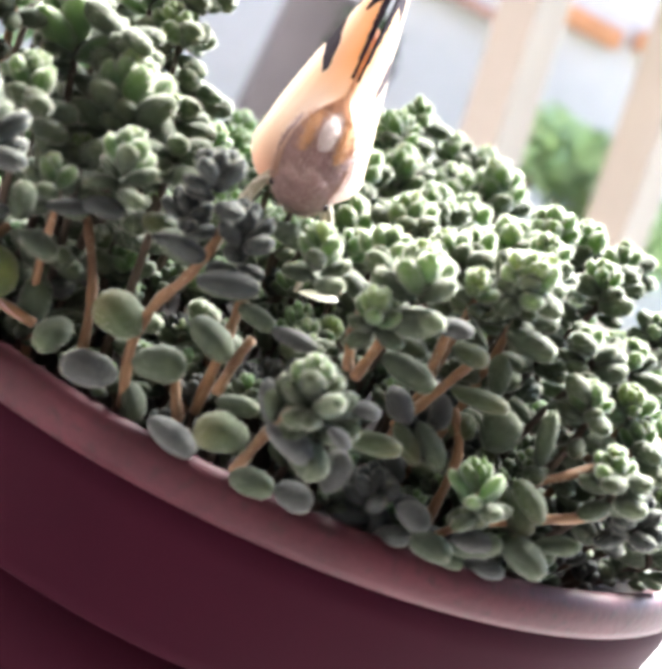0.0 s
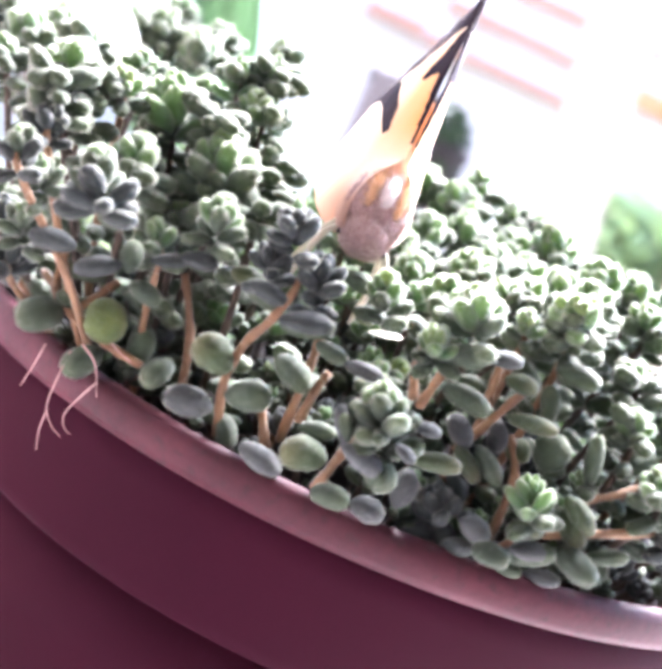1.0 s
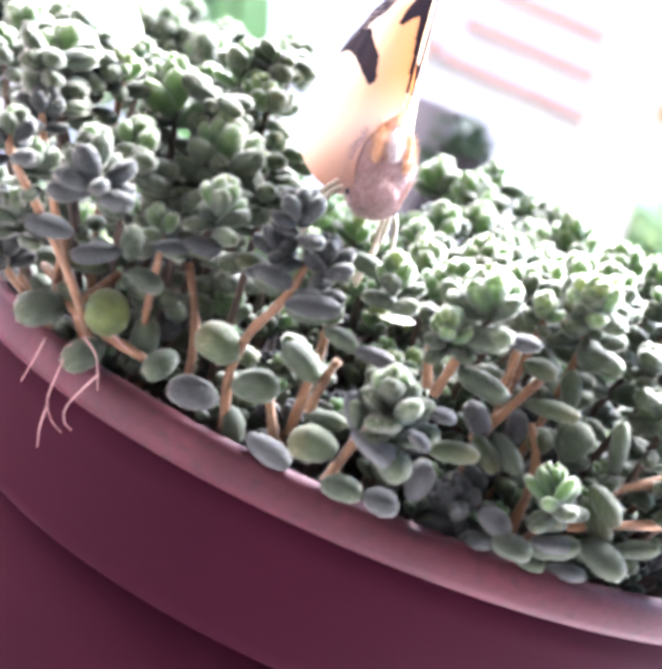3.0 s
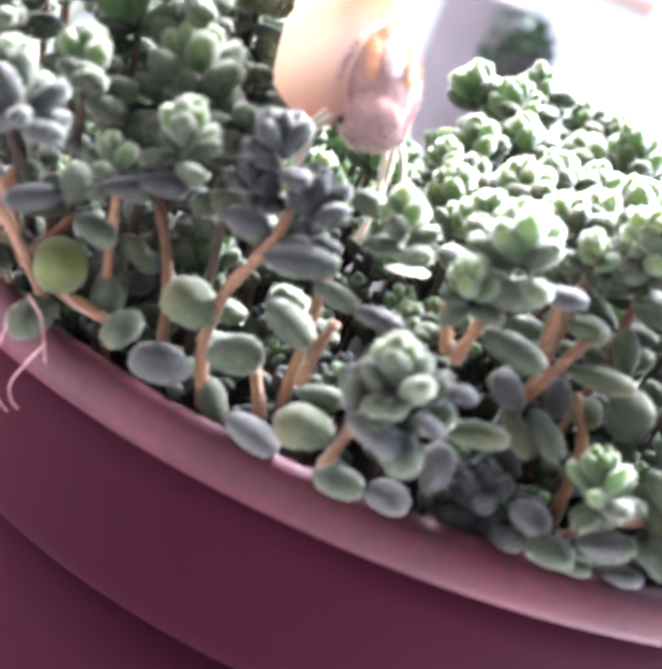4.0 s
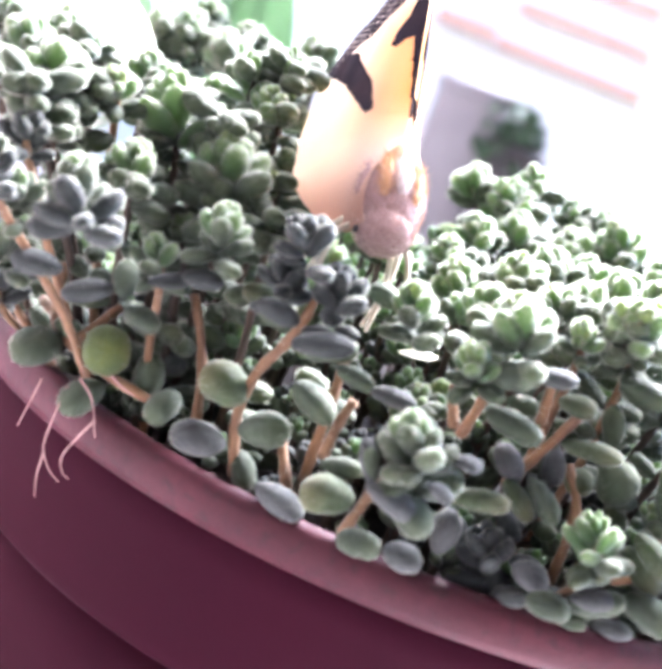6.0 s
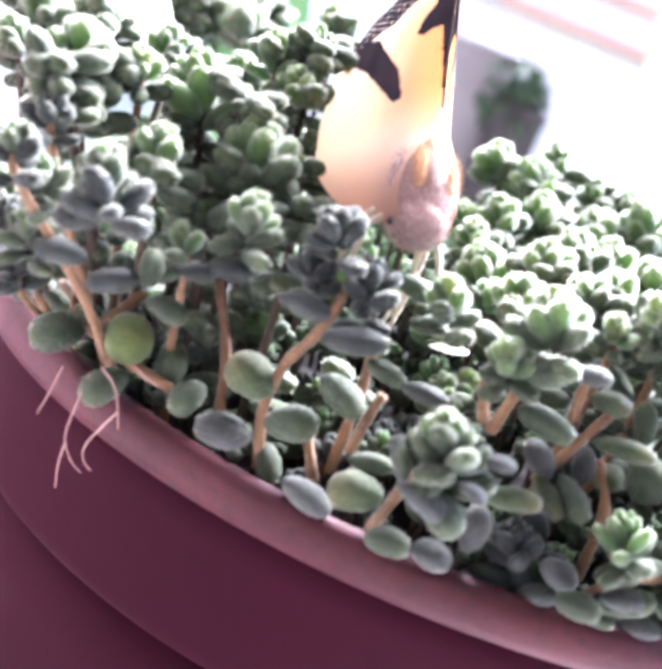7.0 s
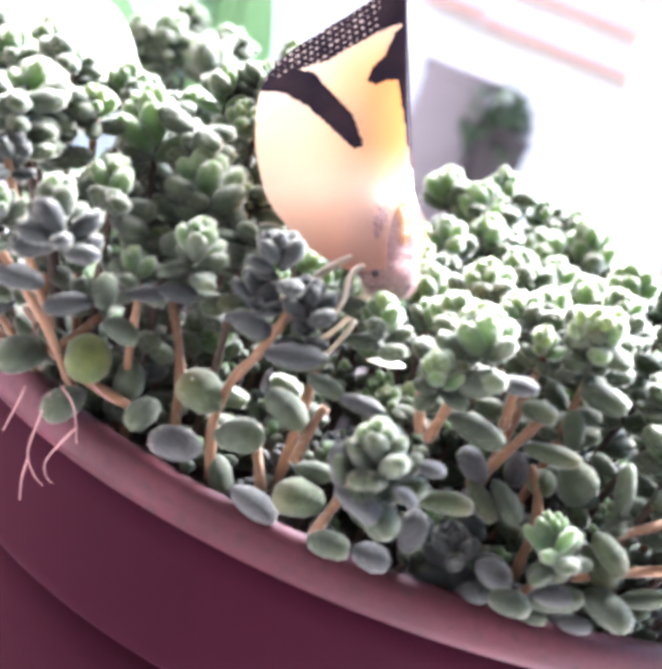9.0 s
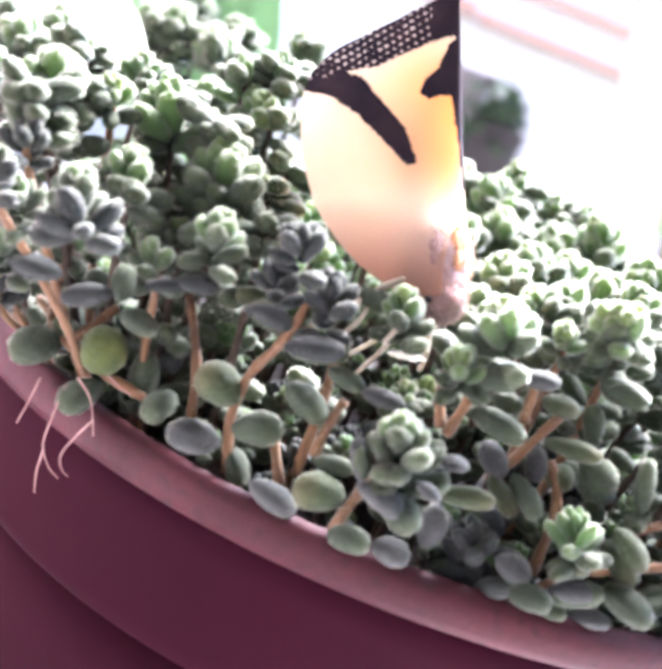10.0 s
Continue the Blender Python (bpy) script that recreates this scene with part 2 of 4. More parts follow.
def bent(pts, steps=4):
    """A smooth line through the points (Catmull-Rom)."""
    p = [Vector(q) for q in pts]
    p = [2 * p[0] - p[1]] + p + [2 * p[-1] - p[-2]]
    out = []
    for i in range(1, len(p) - 2):
        for s in range(steps):
            t = s / steps
            out.append(0.5 * (2 * p[i] + (p[i + 1] - p[i - 1]) * t + (2 * p[i - 1] - 5 * p[i] + 4 * p[i + 1] - p[i + 2]) * t * t
                              + (3 * p[i] - p[i - 1] - 3 * p[i + 1] + p[i + 2]) * t ** 3))
    return out + [p[-2]]


def box(name, size, mat, bevel=0.003):
    bm = bmesh.new()
    bmesh.ops.create_cube(bm, size=1)
    bmesh.ops.scale(bm, vec=size, verts=bm.verts)
    bmesh.ops.bevel(bm, geom=bm.edges[:], offset=bevel, segments=2, profile=0.6, affect="EDGES")
    me = bpy.data.meshes.new(name)
    bm.to_mesh(me)
    bm.free()
    me.materials.append(mat)
    return me


def leaf_mesh(name, mat, widest, flat, tip, hairs, seed, rings=8, sides=10, base=0.75, fine=0.0045, curve=0.0, fuzz=0.115):
    """A plump leaf of length 1 along +x and width 1: base at 0, tip at 1, thickness flat, with short hairs standing on it."""
    rng = random.Random(seed)
    verts, faces, slots = [(0, 0, 0)], [], []
    for i in range(1, rings):
        s = (1 - math.cos(math.pi * i / rings)) / 2
        a = (1 - ((widest - s) / widest) ** 2) ** base if s < widest else (1 - ((s - widest) / (1 - widest)) ** 2) ** tip
        for k in range(sides):
            w = 2 * math.pi * k / sides
            wob = 1 + 0.05 * rng.uniform(-1, 1)
            z = math.sin(w)
            verts.append((s, 0.5 * a * math.cos(w) * wob, 0.5 * flat * a * (z if z < 0 else 0.8 * z) * wob + 0.06 * math.sin(math.pi * s) + curve * s * s))
    verts.append((1, 0, 0.02 + curve))
    top = len(verts) - 1
    for k in range(sides):
        j = (k + 1) % sides
        faces.append((0, 1 + j, 1 + k))
        for i in range(rings - 2):
            faces.append((1 + i * sides + k, 1 + i * sides + j, 1 + (i + 1) * sides + j, 1 + (i + 1) * sides + k))
        faces.append((1 + (rings - 2) * sides + k, 1 + (rings - 2) * sides + j, top))
    slots += [0] * len(faces)
    for _ in range(hairs):
        i, k = rng.randrange(1, rings - 2), rng.randrange(sides)
        a, b, c = (Vector(verts[1 + q]) for q in (i * sides + k, (i + 1) * sides + k, i * sides + (k + 1) % sides))
        p = a + (b - a) * rng.random() + (c - a) * rng.random()
        q = Vector((p.x, p.y * 1.0, (p.z - 0.05) / max(flat, 0.3)))
        out = Vector((0.15 * (p.x - 0.4), q.y, q.z)).normalized() + Vector((rng.uniform(-0.15, 0.3), rng.uniform(-0.2, 0.2), rng.uniform(-0.2, 0.2)))
        side = out.cross(Vector((rng.uniform(-1, 1), rng.uniform(-1, 1), 0.4))).normalized() * fine
        c = len(verts)
        verts += [p - side, p + side, p + out.normalized() * rng.uniform(0.4, 1.0) * fuzz]
        faces.append((c, c + 1, c + 2))
        slots.append(1)
    return mesh_of(name, verts, faces, [mat, HAIR], slots)


OLD = [leaf_mesh("leaf", LEAF_OLD, 0.6, 0.84, 0.45, 1000, i, fine=0.003, curve=0.12, fuzz=0.12) for i in range(3)]
YOUNG = [leaf_mesh("leaf", LEAF_YOUNG, 0.58, 0.8, 0.52, 1600, 10 + i, fine=0.0032, curve=0.2, fuzz=0.15) for i in range(3)]
BUD = [leaf_mesh("leaf", LEAF_BUD, 0.58, 0.85, 0.5, 1200, 15 + i, fine=0.0045, curve=0.22, fuzz=0.13) for i in range(2)]
DARK = [leaf_mesh("leaf", LEAF_SHADED, 0.6, 0.85, 0.46, 800, 50 + i, fine=0.003, curve=0.14, fuzz=0.09) for i in range(2)]
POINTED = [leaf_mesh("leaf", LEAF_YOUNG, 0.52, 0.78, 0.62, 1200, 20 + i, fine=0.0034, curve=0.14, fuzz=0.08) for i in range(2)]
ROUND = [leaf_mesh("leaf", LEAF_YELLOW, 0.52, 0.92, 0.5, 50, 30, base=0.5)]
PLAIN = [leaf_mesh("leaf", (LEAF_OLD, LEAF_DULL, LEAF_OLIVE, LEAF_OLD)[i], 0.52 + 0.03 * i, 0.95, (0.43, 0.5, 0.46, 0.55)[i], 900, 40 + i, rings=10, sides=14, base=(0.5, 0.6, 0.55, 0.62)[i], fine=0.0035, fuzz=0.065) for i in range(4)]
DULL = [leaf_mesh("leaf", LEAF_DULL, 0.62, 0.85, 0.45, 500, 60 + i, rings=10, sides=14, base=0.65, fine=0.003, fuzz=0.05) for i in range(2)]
SHADED = [leaf_mesh("leaf", LEAF_SHADED, 0.56, 0.9, 0.46, 500, 64 + i, rings=10, sides=14, base=0.55, fine=0.003, fuzz=0.05) for i in range(2)]


def leaf_pose(base, direction, length, width, spin=0.0, flip=1.0):
    q = Vector(direction).to_track_quat("X", "Z")
    return Matrix.Translation(base) @ q.to_matrix().to_4x4() @ Matrix.Rotation(spin, 4, "X") @ Matrix.Diagonal((length, width, width, 1))


def cupped_pose(base, direction, axis, length, width, spin=0.0):
    """A leaf of a rosette: along direction, its upper side turned to the rosette's axis."""
    x = Vector(direction).normalized()
    z = (axis - axis.dot(x) * x).normalized()
    y = z.cross(x)
    turn = Matrix((x, y, z)).transposed().to_4x4()
    return Matrix.Translation(base) @ turn @ Matrix.Rotation(spin, 4, "X") @ Matrix.Diagonal((length, width, width, 1))


# ---- the pot and what it stands on ----
def flowerpot():
    pot = tagged(new("flower_pot"), "round maroon plastic flower pot with flared collar, full of sedum", "flower pot")
    R = 0.0882
    pot.matrix_basis = pose(0.0040, 0.0057, -0.001, 0.25, -1.07, 0)
    lip = [(R - 0.0017, -0.0022), (R - 0.0017, 0.0006), (R - 0.0011, 0.0016), (R + 0.0002, 0.0022), (R + 0.0014, 0.0021), (R + 0.0023, 0.0014), (R + 0.0028, 0.0003),
           (R + 0.0030, -0.0012), (R + 0.0029, -0.0028), (R + 0.0026, -0.0042), (R + 0.0012, -0.0042), (R - 0.0017, -0.0022)]
    part("rim", lathe("rim", lip, POT_RIM, 160), pot, "worn paler rolled rim", Matrix.Translation((0, 0, RIM_Z + 0.001)))
    collar = [(R - 0.0012, -0.0005), (R + 0.0024, -0.0005), (R + 0.0018, -0.008), (0.0876, -0.0235), (0.0872, -0.0252), (0.0864, -0.0262), (0.0846, -0.0268), (0.0800, -0.0272),
              (0.0806, -0.0268), (R - 0.0012, -0.0005)]
    part("collar", lathe("collar", collar, POT, 160), pot, "", Matrix.Translation((0, 0, RIM_Z)))
    body = [(0.0796, -0.0272), (0.0838, -0.0274), (0.0822, -0.041), (0.062, -0.145), (0.060, -0.149), (0.052, -0.149), (0.052, -0.1475), (0.059, -0.145), (0.0792, -0.032), (0.0796, -0.0272)]
    part("body", lathe("body", body, POT, 128), pot, "", Matrix.Translation((0, 0, RIM_Z)))
    return pot


def soil():
    rng = random.Random(3)
    verts, faces, n = [(0, 0, 0)], [], 40
    for i in range(1, 16):
        for k in range(n):
            a = 2 * math.pi * k / n
            r = 0.0825 * i / 15
            z = 0.004 * noise.noise(Vector((r * math.cos(a) * 120, r * math.sin(a) * 120, 0))) + 0.003 * (1 - (i / 15) ** 2)
            verts.append((r * math.cos(a), r * math.sin(a), z))
    for k in range(n):
        j = (k + 1) % n
        faces.append((0, 1 + k, 1 + j))
        for i in range(14):
            faces.append((1 + i * n + k, 1 + (i + 1) * n + k, 1 + (i + 1) * n + j, 1 + i * n + j))
    ob = new("soil", mesh_of("soil", verts, faces, [SOIL]))
    ob.matrix_basis = Matrix.Translation((0, 0, RIM_Z - 0.006))
    tagged(ob, "dark crumbly potting soil in the pot", "soil", kind="stuff")


flowerpot()
soil()

# ---- sedum ----
SPRIG_LABEL = "fuzzy grey-green sedum sprig with plump leaves in the pot"


UPWARD = Vector((-0.373, 0.221, 0.901))      # the way the shoots grow, towards the light


def whorl_leaves(w, tall, count, rng, style, axis):
    """The leaves of one rosette in a spiral from the outermost to the bud: (kind, base, direction, length, width, spin), round its middle."""
    u = axis.orthogonal().normalized()
    v = axis.cross(u)
    turn = rng.uniform(0, 6.28)
    rows = []
    for i in range(count):
        t = i / (count - 1)
        b = turn + i * 2.39996 + rng.uniform(-0.2, 0.2)
        e = radians(20 + 60 * t ** 0.85) + rng.uniform(-0.13, 0.13)
        d = math.cos(e) * (math.cos(b) * u + math.sin(b) * v) + math.sin(e) * axis
        ln = w * (0.57 - 0.24 * t ** 1.5) * rng.uniform(0.86, 1.1)
        base = axis * (w * tall * (-0.48 + 0.46 * t)) + (math.cos(b) * u + math.sin(b) * v) * w * 0.03
        if style == "pointed":
            ln *= 1.12
        # dark leaves, the outermost ones in dusk, carry shade in their colour
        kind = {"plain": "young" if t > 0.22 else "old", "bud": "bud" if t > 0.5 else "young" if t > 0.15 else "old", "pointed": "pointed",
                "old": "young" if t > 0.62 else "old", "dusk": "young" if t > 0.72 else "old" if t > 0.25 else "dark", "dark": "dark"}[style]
        if style == "plain" and t > 0.86:
            kind = "bud"
        rows.append((kind, base, d, ln, ln * rng.uniform(0.58, 0.68) * (0.85 if style == "pointed" else 1), rng.uniform(-0.2, 0.2)))
    return rows


KINDS = {"young": YOUNG, "old": OLD, "bud": BUD, "pointed": POINTED, "dark": DARK}


def rosette_mesh(seed, style="plain", fuzz=0.34, count=13):
    """A small compact rosette of width 1, its middle at the origin, as one mesh of many leaves."""
    rng = random.Random(seed)
    verts, faces, slots = [], [], []
    up = Vector((0, 0, 1))
    order = ["young", "hair", "old", "bud", "pointed", "dark"]
    for kind, base, d, ln, wd, spin in whorl_leaves(0.9, 0.9, count, rng, style, up):
        m = cupped_pose(base, d, up, ln, wd, spin)
        src = rng.choice(KINDS[kind])
        c, slot = len(verts), order.index(kind)
        verts += [m @ q.co for q in src.vertices]
        for f in src.polygons:
            if f.material_index and rng.random() > fuzz:
                continue
            faces.append(tuple(c + a for a in f.vertices))
            slots.append(1 if f.material_index else slot)
    return mesh_of("rosette", verts, faces, [LEAF_YOUNG, HAIR, LEAF_OLD, LEAF_BUD, LEAF_YOUNG, LEAF_SHADED], slots)


ROSETTES = [rosette_mesh(70 + i, ("plain", "plain", "bud", "pointed")[i % 4]) for i in range(8)]
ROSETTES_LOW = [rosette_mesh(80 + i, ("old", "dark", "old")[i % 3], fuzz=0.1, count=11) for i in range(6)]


def sprig(x, y, z, width, tall, style, skirt, stem, seed):
    """One sedum sprig: its head's middle at x, y, z (mm, from the rim's middle), width in mm; a stem from the soil, a spiral of leaves, and a skirt of older leaves below."""
    rng = random.Random(seed)
    head = Vector((x, y, z)) * MM + Vector((0, 0, RIM_Z))
    w = width * (1.0 if y < -70 else 1.1) * MM
    axis = (UPWARD + Vector((0, -0.75 if style == "bud" else -0.14, 0.08)) + Vector((rng.uniform(-0.22, 0.22), rng.uniform(-0.15, 0.15), 0))).normalized()
    low = head - axis * (0.42 * w * tall)
    foot = Vector((x * 0.9 * MM, y * 0.9 * MM, RIM_Z - 0.006))
    if math.hypot(foot.x, foot.y) > 0.076:
        foot.xy = foot.xy.normalized() * 0.076
    bare = style == "old" and x > -60
    word = {"plain": "fuzzy grey-green", "bud": "pale-budded fuzzy green", "pointed": "pointed-leaved green", "old": "dull grey-green", "dusk": "green-hearted, shade-skirted", "dark": "dark shaded"}[style]
    plant = tagged(new("sedum_sprig"), word + " sedum sprig with plump leaves in the pot", "succulent", "sedum sprigs in the pot")
    plant.matrix_basis = Matrix.Translation(foot)
    line = bent([Vector((0, 0, 0)), (low - foot) * 0.55 + Vector((rng.uniform(-1, 1), rng.uniform(-1, 1), 0)) * 0.002, low - foot - axis * 0.2 * w, head - foot], 4)
    if stem:
        part("stem", tube("stem", line, [0.00075 - 0.0003 * i / len(line) for i in range(len(line))], STEM if stem == 2 or style == "bud" and y < -60 else STEM_SHADED, 8, 90), plant)
    count = 17 if style == "old" and width > 7 else 9 if width < 5.6 else 12 if width < 9 else 14 if width < 10.4 else 17
    for kind, base, d, ln, wd, spin in whorl_leaves(w, tall, count, rng, style, axis):
        part("leaf", rng.choice(KINDS[kind]), plant, "", cupped_pose(head - foot + base, d, axis, ln, wd, spin))
    if stem == 1:
        for k in range(int((low - foot).length / 0.0024)):
            base = line[min(len(line) - 3, int(((0.45 if bare else 0.1) + (0.45 if bare else 0.8) * rng.random()) * len(line)))]
            b, e = k * 2.39996 + rng.uniform(-0.4, 0.4), rng.uniform(-0.35, 0.5)
            ln = rng.uniform(0.0048, 0.0068)
            d = Vector((math.cos(b) * math.cos(e), math.sin(b) * math.cos(e), math.sin(e)))
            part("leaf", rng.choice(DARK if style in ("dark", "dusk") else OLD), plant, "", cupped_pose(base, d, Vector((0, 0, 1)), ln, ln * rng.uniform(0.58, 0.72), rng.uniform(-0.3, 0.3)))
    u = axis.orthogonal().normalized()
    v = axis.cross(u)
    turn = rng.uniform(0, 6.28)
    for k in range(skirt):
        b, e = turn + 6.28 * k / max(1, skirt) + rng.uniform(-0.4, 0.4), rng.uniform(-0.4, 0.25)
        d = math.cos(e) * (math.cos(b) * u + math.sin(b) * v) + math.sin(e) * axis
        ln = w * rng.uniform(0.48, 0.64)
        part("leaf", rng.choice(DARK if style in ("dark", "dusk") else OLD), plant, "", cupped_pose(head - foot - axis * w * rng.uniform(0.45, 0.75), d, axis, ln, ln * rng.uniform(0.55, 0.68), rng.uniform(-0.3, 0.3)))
    return plant


def bunch(x, y, z, width, seed, side, kinds=ROSETTES):
    """A sprig further back or low down: a stem with rosettes on it."""
    rng = random.Random(seed)
    head = Vector((x, y, z)) * MM + Vector((0, 0, RIM_Z))
    foot = Vector((x * 0.92 * MM, y * 0.92 * MM, RIM_Z - 0.006))
    w = width * MM
    plant = tagged(new("sedum_sprig"), SPRIG_LABEL, "succulent", "sedum sprigs in the pot")
    plant.matrix_basis = Matrix.Translation(foot)
    line = bent([(0, 0, 0), (head - foot) * 0.5 + Vector((rng.uniform(-1, 1), rng.uniform(-1, 1), 0)) * 0.002, head - foot], 4)
    part("stem", tube("stem", line, [0.00055] * len(line), STEM_SHADED, 6), plant)
    for k in range(1 + side):
        b = rng.uniform(0, 2 * math.pi)
        out = Vector((math.cos(b), math.sin(b), 0)) * (0.0 if k == 0 else 0.65)
        spot = head - foot + out * w - Vector((0, 0, w * (0.0 if k == 0 else rng.uniform(0.5, 1.5))))
        tilt = (Vector((rng.uniform(-0.25, 0.25), rng.uniform(-0.25, 0.25), 1)) + out * 0.6).normalized().to_track_quat("Z", "Y").to_matrix().to_4x4()
        part("rosette", rng.choice(kinds), plant, "", Matrix.Translation(spot) @ tilt @ Matrix.Rotation(rng.uniform(0, 6.28), 4, "Z") @ Matrix.Diagonal((*[w * rng.uniform(0.85, 1.05)] * 3, 1)))
        if k:
            twig = bent([line[len(line) // 2], spot], 2)
            part("stem", tube("stem", twig, [0.0005] * len(twig), STEM_SHADED, 6), plant)
    return plant


NEAR = [
    (-59.5, -87, 33.3, 10.0, 1.25, "dusk", 6, 0), (-42.5, -75, 33.2, 8.8, 1.05, "plain", 3, 0), (-49.8, -72, 25.6, 7.5, 0.8, "plain", 3, 2),
    (-32.2, -80, 36.0, 8.5, 0.75, "dark", 3, 0), (-26.2, -79, 31.7, 8.6, 0.9, "dark", 3, 0), (-33.0, -77, 30.4, 7.0, 0.8, "dark", 3, 0),
    (-11.0, -89, 19.5, 10.2, 1, "old", 5, 0), (-6.8, -80, 29.2, 7.8, 1, "bud", 3, 0), (-2.5, -76, 35.1, 11.7, 0.75, "plain", 3, 0),
    (-16.2, -78, 33.1, 8.7, 1, "plain", 3, 0), (13.6, -67, 39.9, 10.5, 0.9, "bud", 4, 1), (6.6, -70, 36.0, 6.1, 1, "bud", 3, 2),
    (15.5, -83, 14.7, 8.7, 1.0, "pointed", 4, 2), (4.4, -79, 6.6, 9.9, 0.8, "dark", 3, 2),]
MID = [
    (-0.1, -42, 37.5, 10.2, 0.85, "plain", 2, 1), (-46.5, -62, 38.8, 12.2, 0.9, "plain", 2, 1), (-56.8, -56, 43.4, 12.2, 1, "pointed", 1, 1),
    (-45.0, -48, 48.2, 8.7, 1, "bud", 2, 1), (-50.0, -44, 51.4, 7.5, 1.2, "pointed", 0, 1), (-44.7, -42, 54.3, 6.9, 0.8, "pointed", 0, 1),
    (-39.8, -44, 41.3, 5.2, 1.3, "pointed", 0, 1), (-57.1, -68, 35.4, 9.1, 1.0, "plain", 2, 1), (-71.2, -66, 42.6, 11.5, 0.8, "plain", 3, 1),
    (-64.3, -64, 43.7, 6.4, 1, "bud", 2, 1), (-71.9, -72, 40.5, 5.3, 0.8, "old", 1, 1), (-69.7, -76, 35.1, 7.5, 0.7, "dark", 3, 2),
    (-70.6, -84, 32.0, 7.2, 1, "dusk", 3, 2), (-67.8, -80, 28.6, 6.8, 1, "old", 3, 0), (-67.7, -78, 20.8, 7.0, 0.7, "old", 3, 0),
    (-39.7, -58, 38.4, 4.8, 1, "bud", 0, 1), (-50.5, -58, 44.0, 5.1, 0.8, "plain", 0, 1), (-8.9, -58, 17.0, 6.3, 0.8, "plain", 2, 1),
    (-44.1, -56, 7.8, 5.7, 0.8, "dark", 1, 1), (-22.6, -62, 14.3, 2.9, 1.1, "bud", 0, 1), (-25.9, -60, 10.5, 3.0, 1, "bud", 0, 1),
    (24.8, -72, 17.3, 4.9, 1.1, "plain", 2, 1), (-48.6, -66, 29.0, 5.6, 1, "plain", 1, 1), (-37.9, -66, 34.1, 4.3, 1, "plain", 1, 1),]
FAR = [
    (-1.1, 0, 46.3, 10.7, 1.1, "pointed", 1, 1), (-8.2, 4, 46.2, 10.9, 0.9, "plain", 1, 1), (2.3, 6, 50.7, 8.9, 1.1, "plain", 1, 1),
    (1.5, -8, 41.7, 10.4, 0.9, "plain", 2, 1), (14.4, 4, 40.9, 13.0, 1, "plain", 2, 1), (21.6, 2, 46.0, 12.8, 1.1, "plain", 2, 1),
    (13.3, 14, 47.6, 8.3, 0.8, "plain", 1, 1), (19.6, 12, 48.1, 8.2, 0.8, "plain", 1, 1), (-6.2, -16, 38.8, 10.0, 0.9, "plain", 2, 1),
    (-8.1, -36, 32.7, 10.9, 1, "plain", 2, 1), (-10.5, -28, 35.6, 7.8, 1, "plain", 1, 1), (7.6, -20, 38.6, 10.8, 0.9, "plain", 2, 1),
    (15.7, -12, 38.7, 11.2, 0.9, "plain", 2, 1), (22.1, -40, 45.1, 10.6, 0.9, "plain", 2, 1), (15.6, -44, 40.9, 10.4, 0.8, "plain", 2, 1),
    (18.5, -55, 42.3, 9.1, 0.9, "plain", 2, 1), (8.7, -52, 38.3, 9.2, 0.8, "plain", 2, 1), (-4.7, -62, 33.9, 9.5, 0.8, "plain", 2, 1),
    (4.2, -56, 36.6, 8.3, 0.8, "plain", 2, 1),]
BACK = [
    (-47.5, 24, 58.4, 9.2, 1, "plain", 1, 1), (-65.5, 30, 51.3, 13.2, 0.8, "plain", 2, 1), (-76.4, 36, 53.1, 12.5, 1, "plain", 2, 1),
    (-81.8, 34, 51.9, 9.6, 1, "plain", 2, 1), (-74.2, 44, 57.4, 10.9, 0.9, "plain", 2, 1), (-63.4, 38, 56.4, 8.7, 0.9, "plain", 1, 1),
    (-89.8, -24, 42.4, 10.6, 0.8, "plain", 2, 1), (-85.9, -16, 45.8, 11.0, 0.9, "plain", 2, 1), (-88.5, -40, 38.2, 8.4, 0.9, "plain", 2, 1),
    (-101.7, 0, 44.4, 9.2, 0.9, "plain", 2, 1), (-77.2, -30, 45.8, 8.1, 0.9, "plain", 1, 1), (-68.1, -28, 45.5, 8.2, 0.9, "plain", 1, 1),
    (-54.6, -40, 46.6, 6.3, 0.9, "plain", 1, 1), (-74.5, -64, 17.8, 7.6, 0.9, "dark", 3, 2), (-79.0, -58, 20.0, 8.5, 1, "old", 3, 1),
    (-70.5, -66, 12.9, 7.3, 0.9, "dark", 3, 2),]
RIGHT = [
    (34.3, -42, 46.3, 7.6, 1, "plain", 2, 1), (29.6, -50, 42.6, 7.9, 0.9, "plain", 2, 1), (28.1, -62, 34.2, 6.9, 0.9, "plain", 2, 1),
    (37.7, -56, 34.4, 7.8, 0.9, "plain", 2, 1), (30.4, -68, 28.1, 7.9, 0.9, "plain", 2, 1), (38.7, -62, 28.9, 8.9, 0.9, "bud", 2, 1),
    (35.6, -74, 21.8, 8.9, 0.9, "plain", 3, 1), (41.7, -64, 25.2, 7.6, 0.9, "plain", 2, 1), (42.7, -70, 16.6, 8.7, 0.8, "dark", 3, 1),
    (52.8, -62, 10.7, 7.3, 0.9, "plain", 2, 1), (42.9, -48, 38.8, 7.5, 0.9, "plain", 2, 1), (30.1, -34, 45.5, 9.3, 0.9, "plain", 2, 1),
    (27.1, -28, 42.2, 8.1, 0.9, "plain", 2, 1),]
for number, row in enumerate(NEAR + MID + FAR + BACK + RIGHT):
    sprig(*row, seed=number + 1)

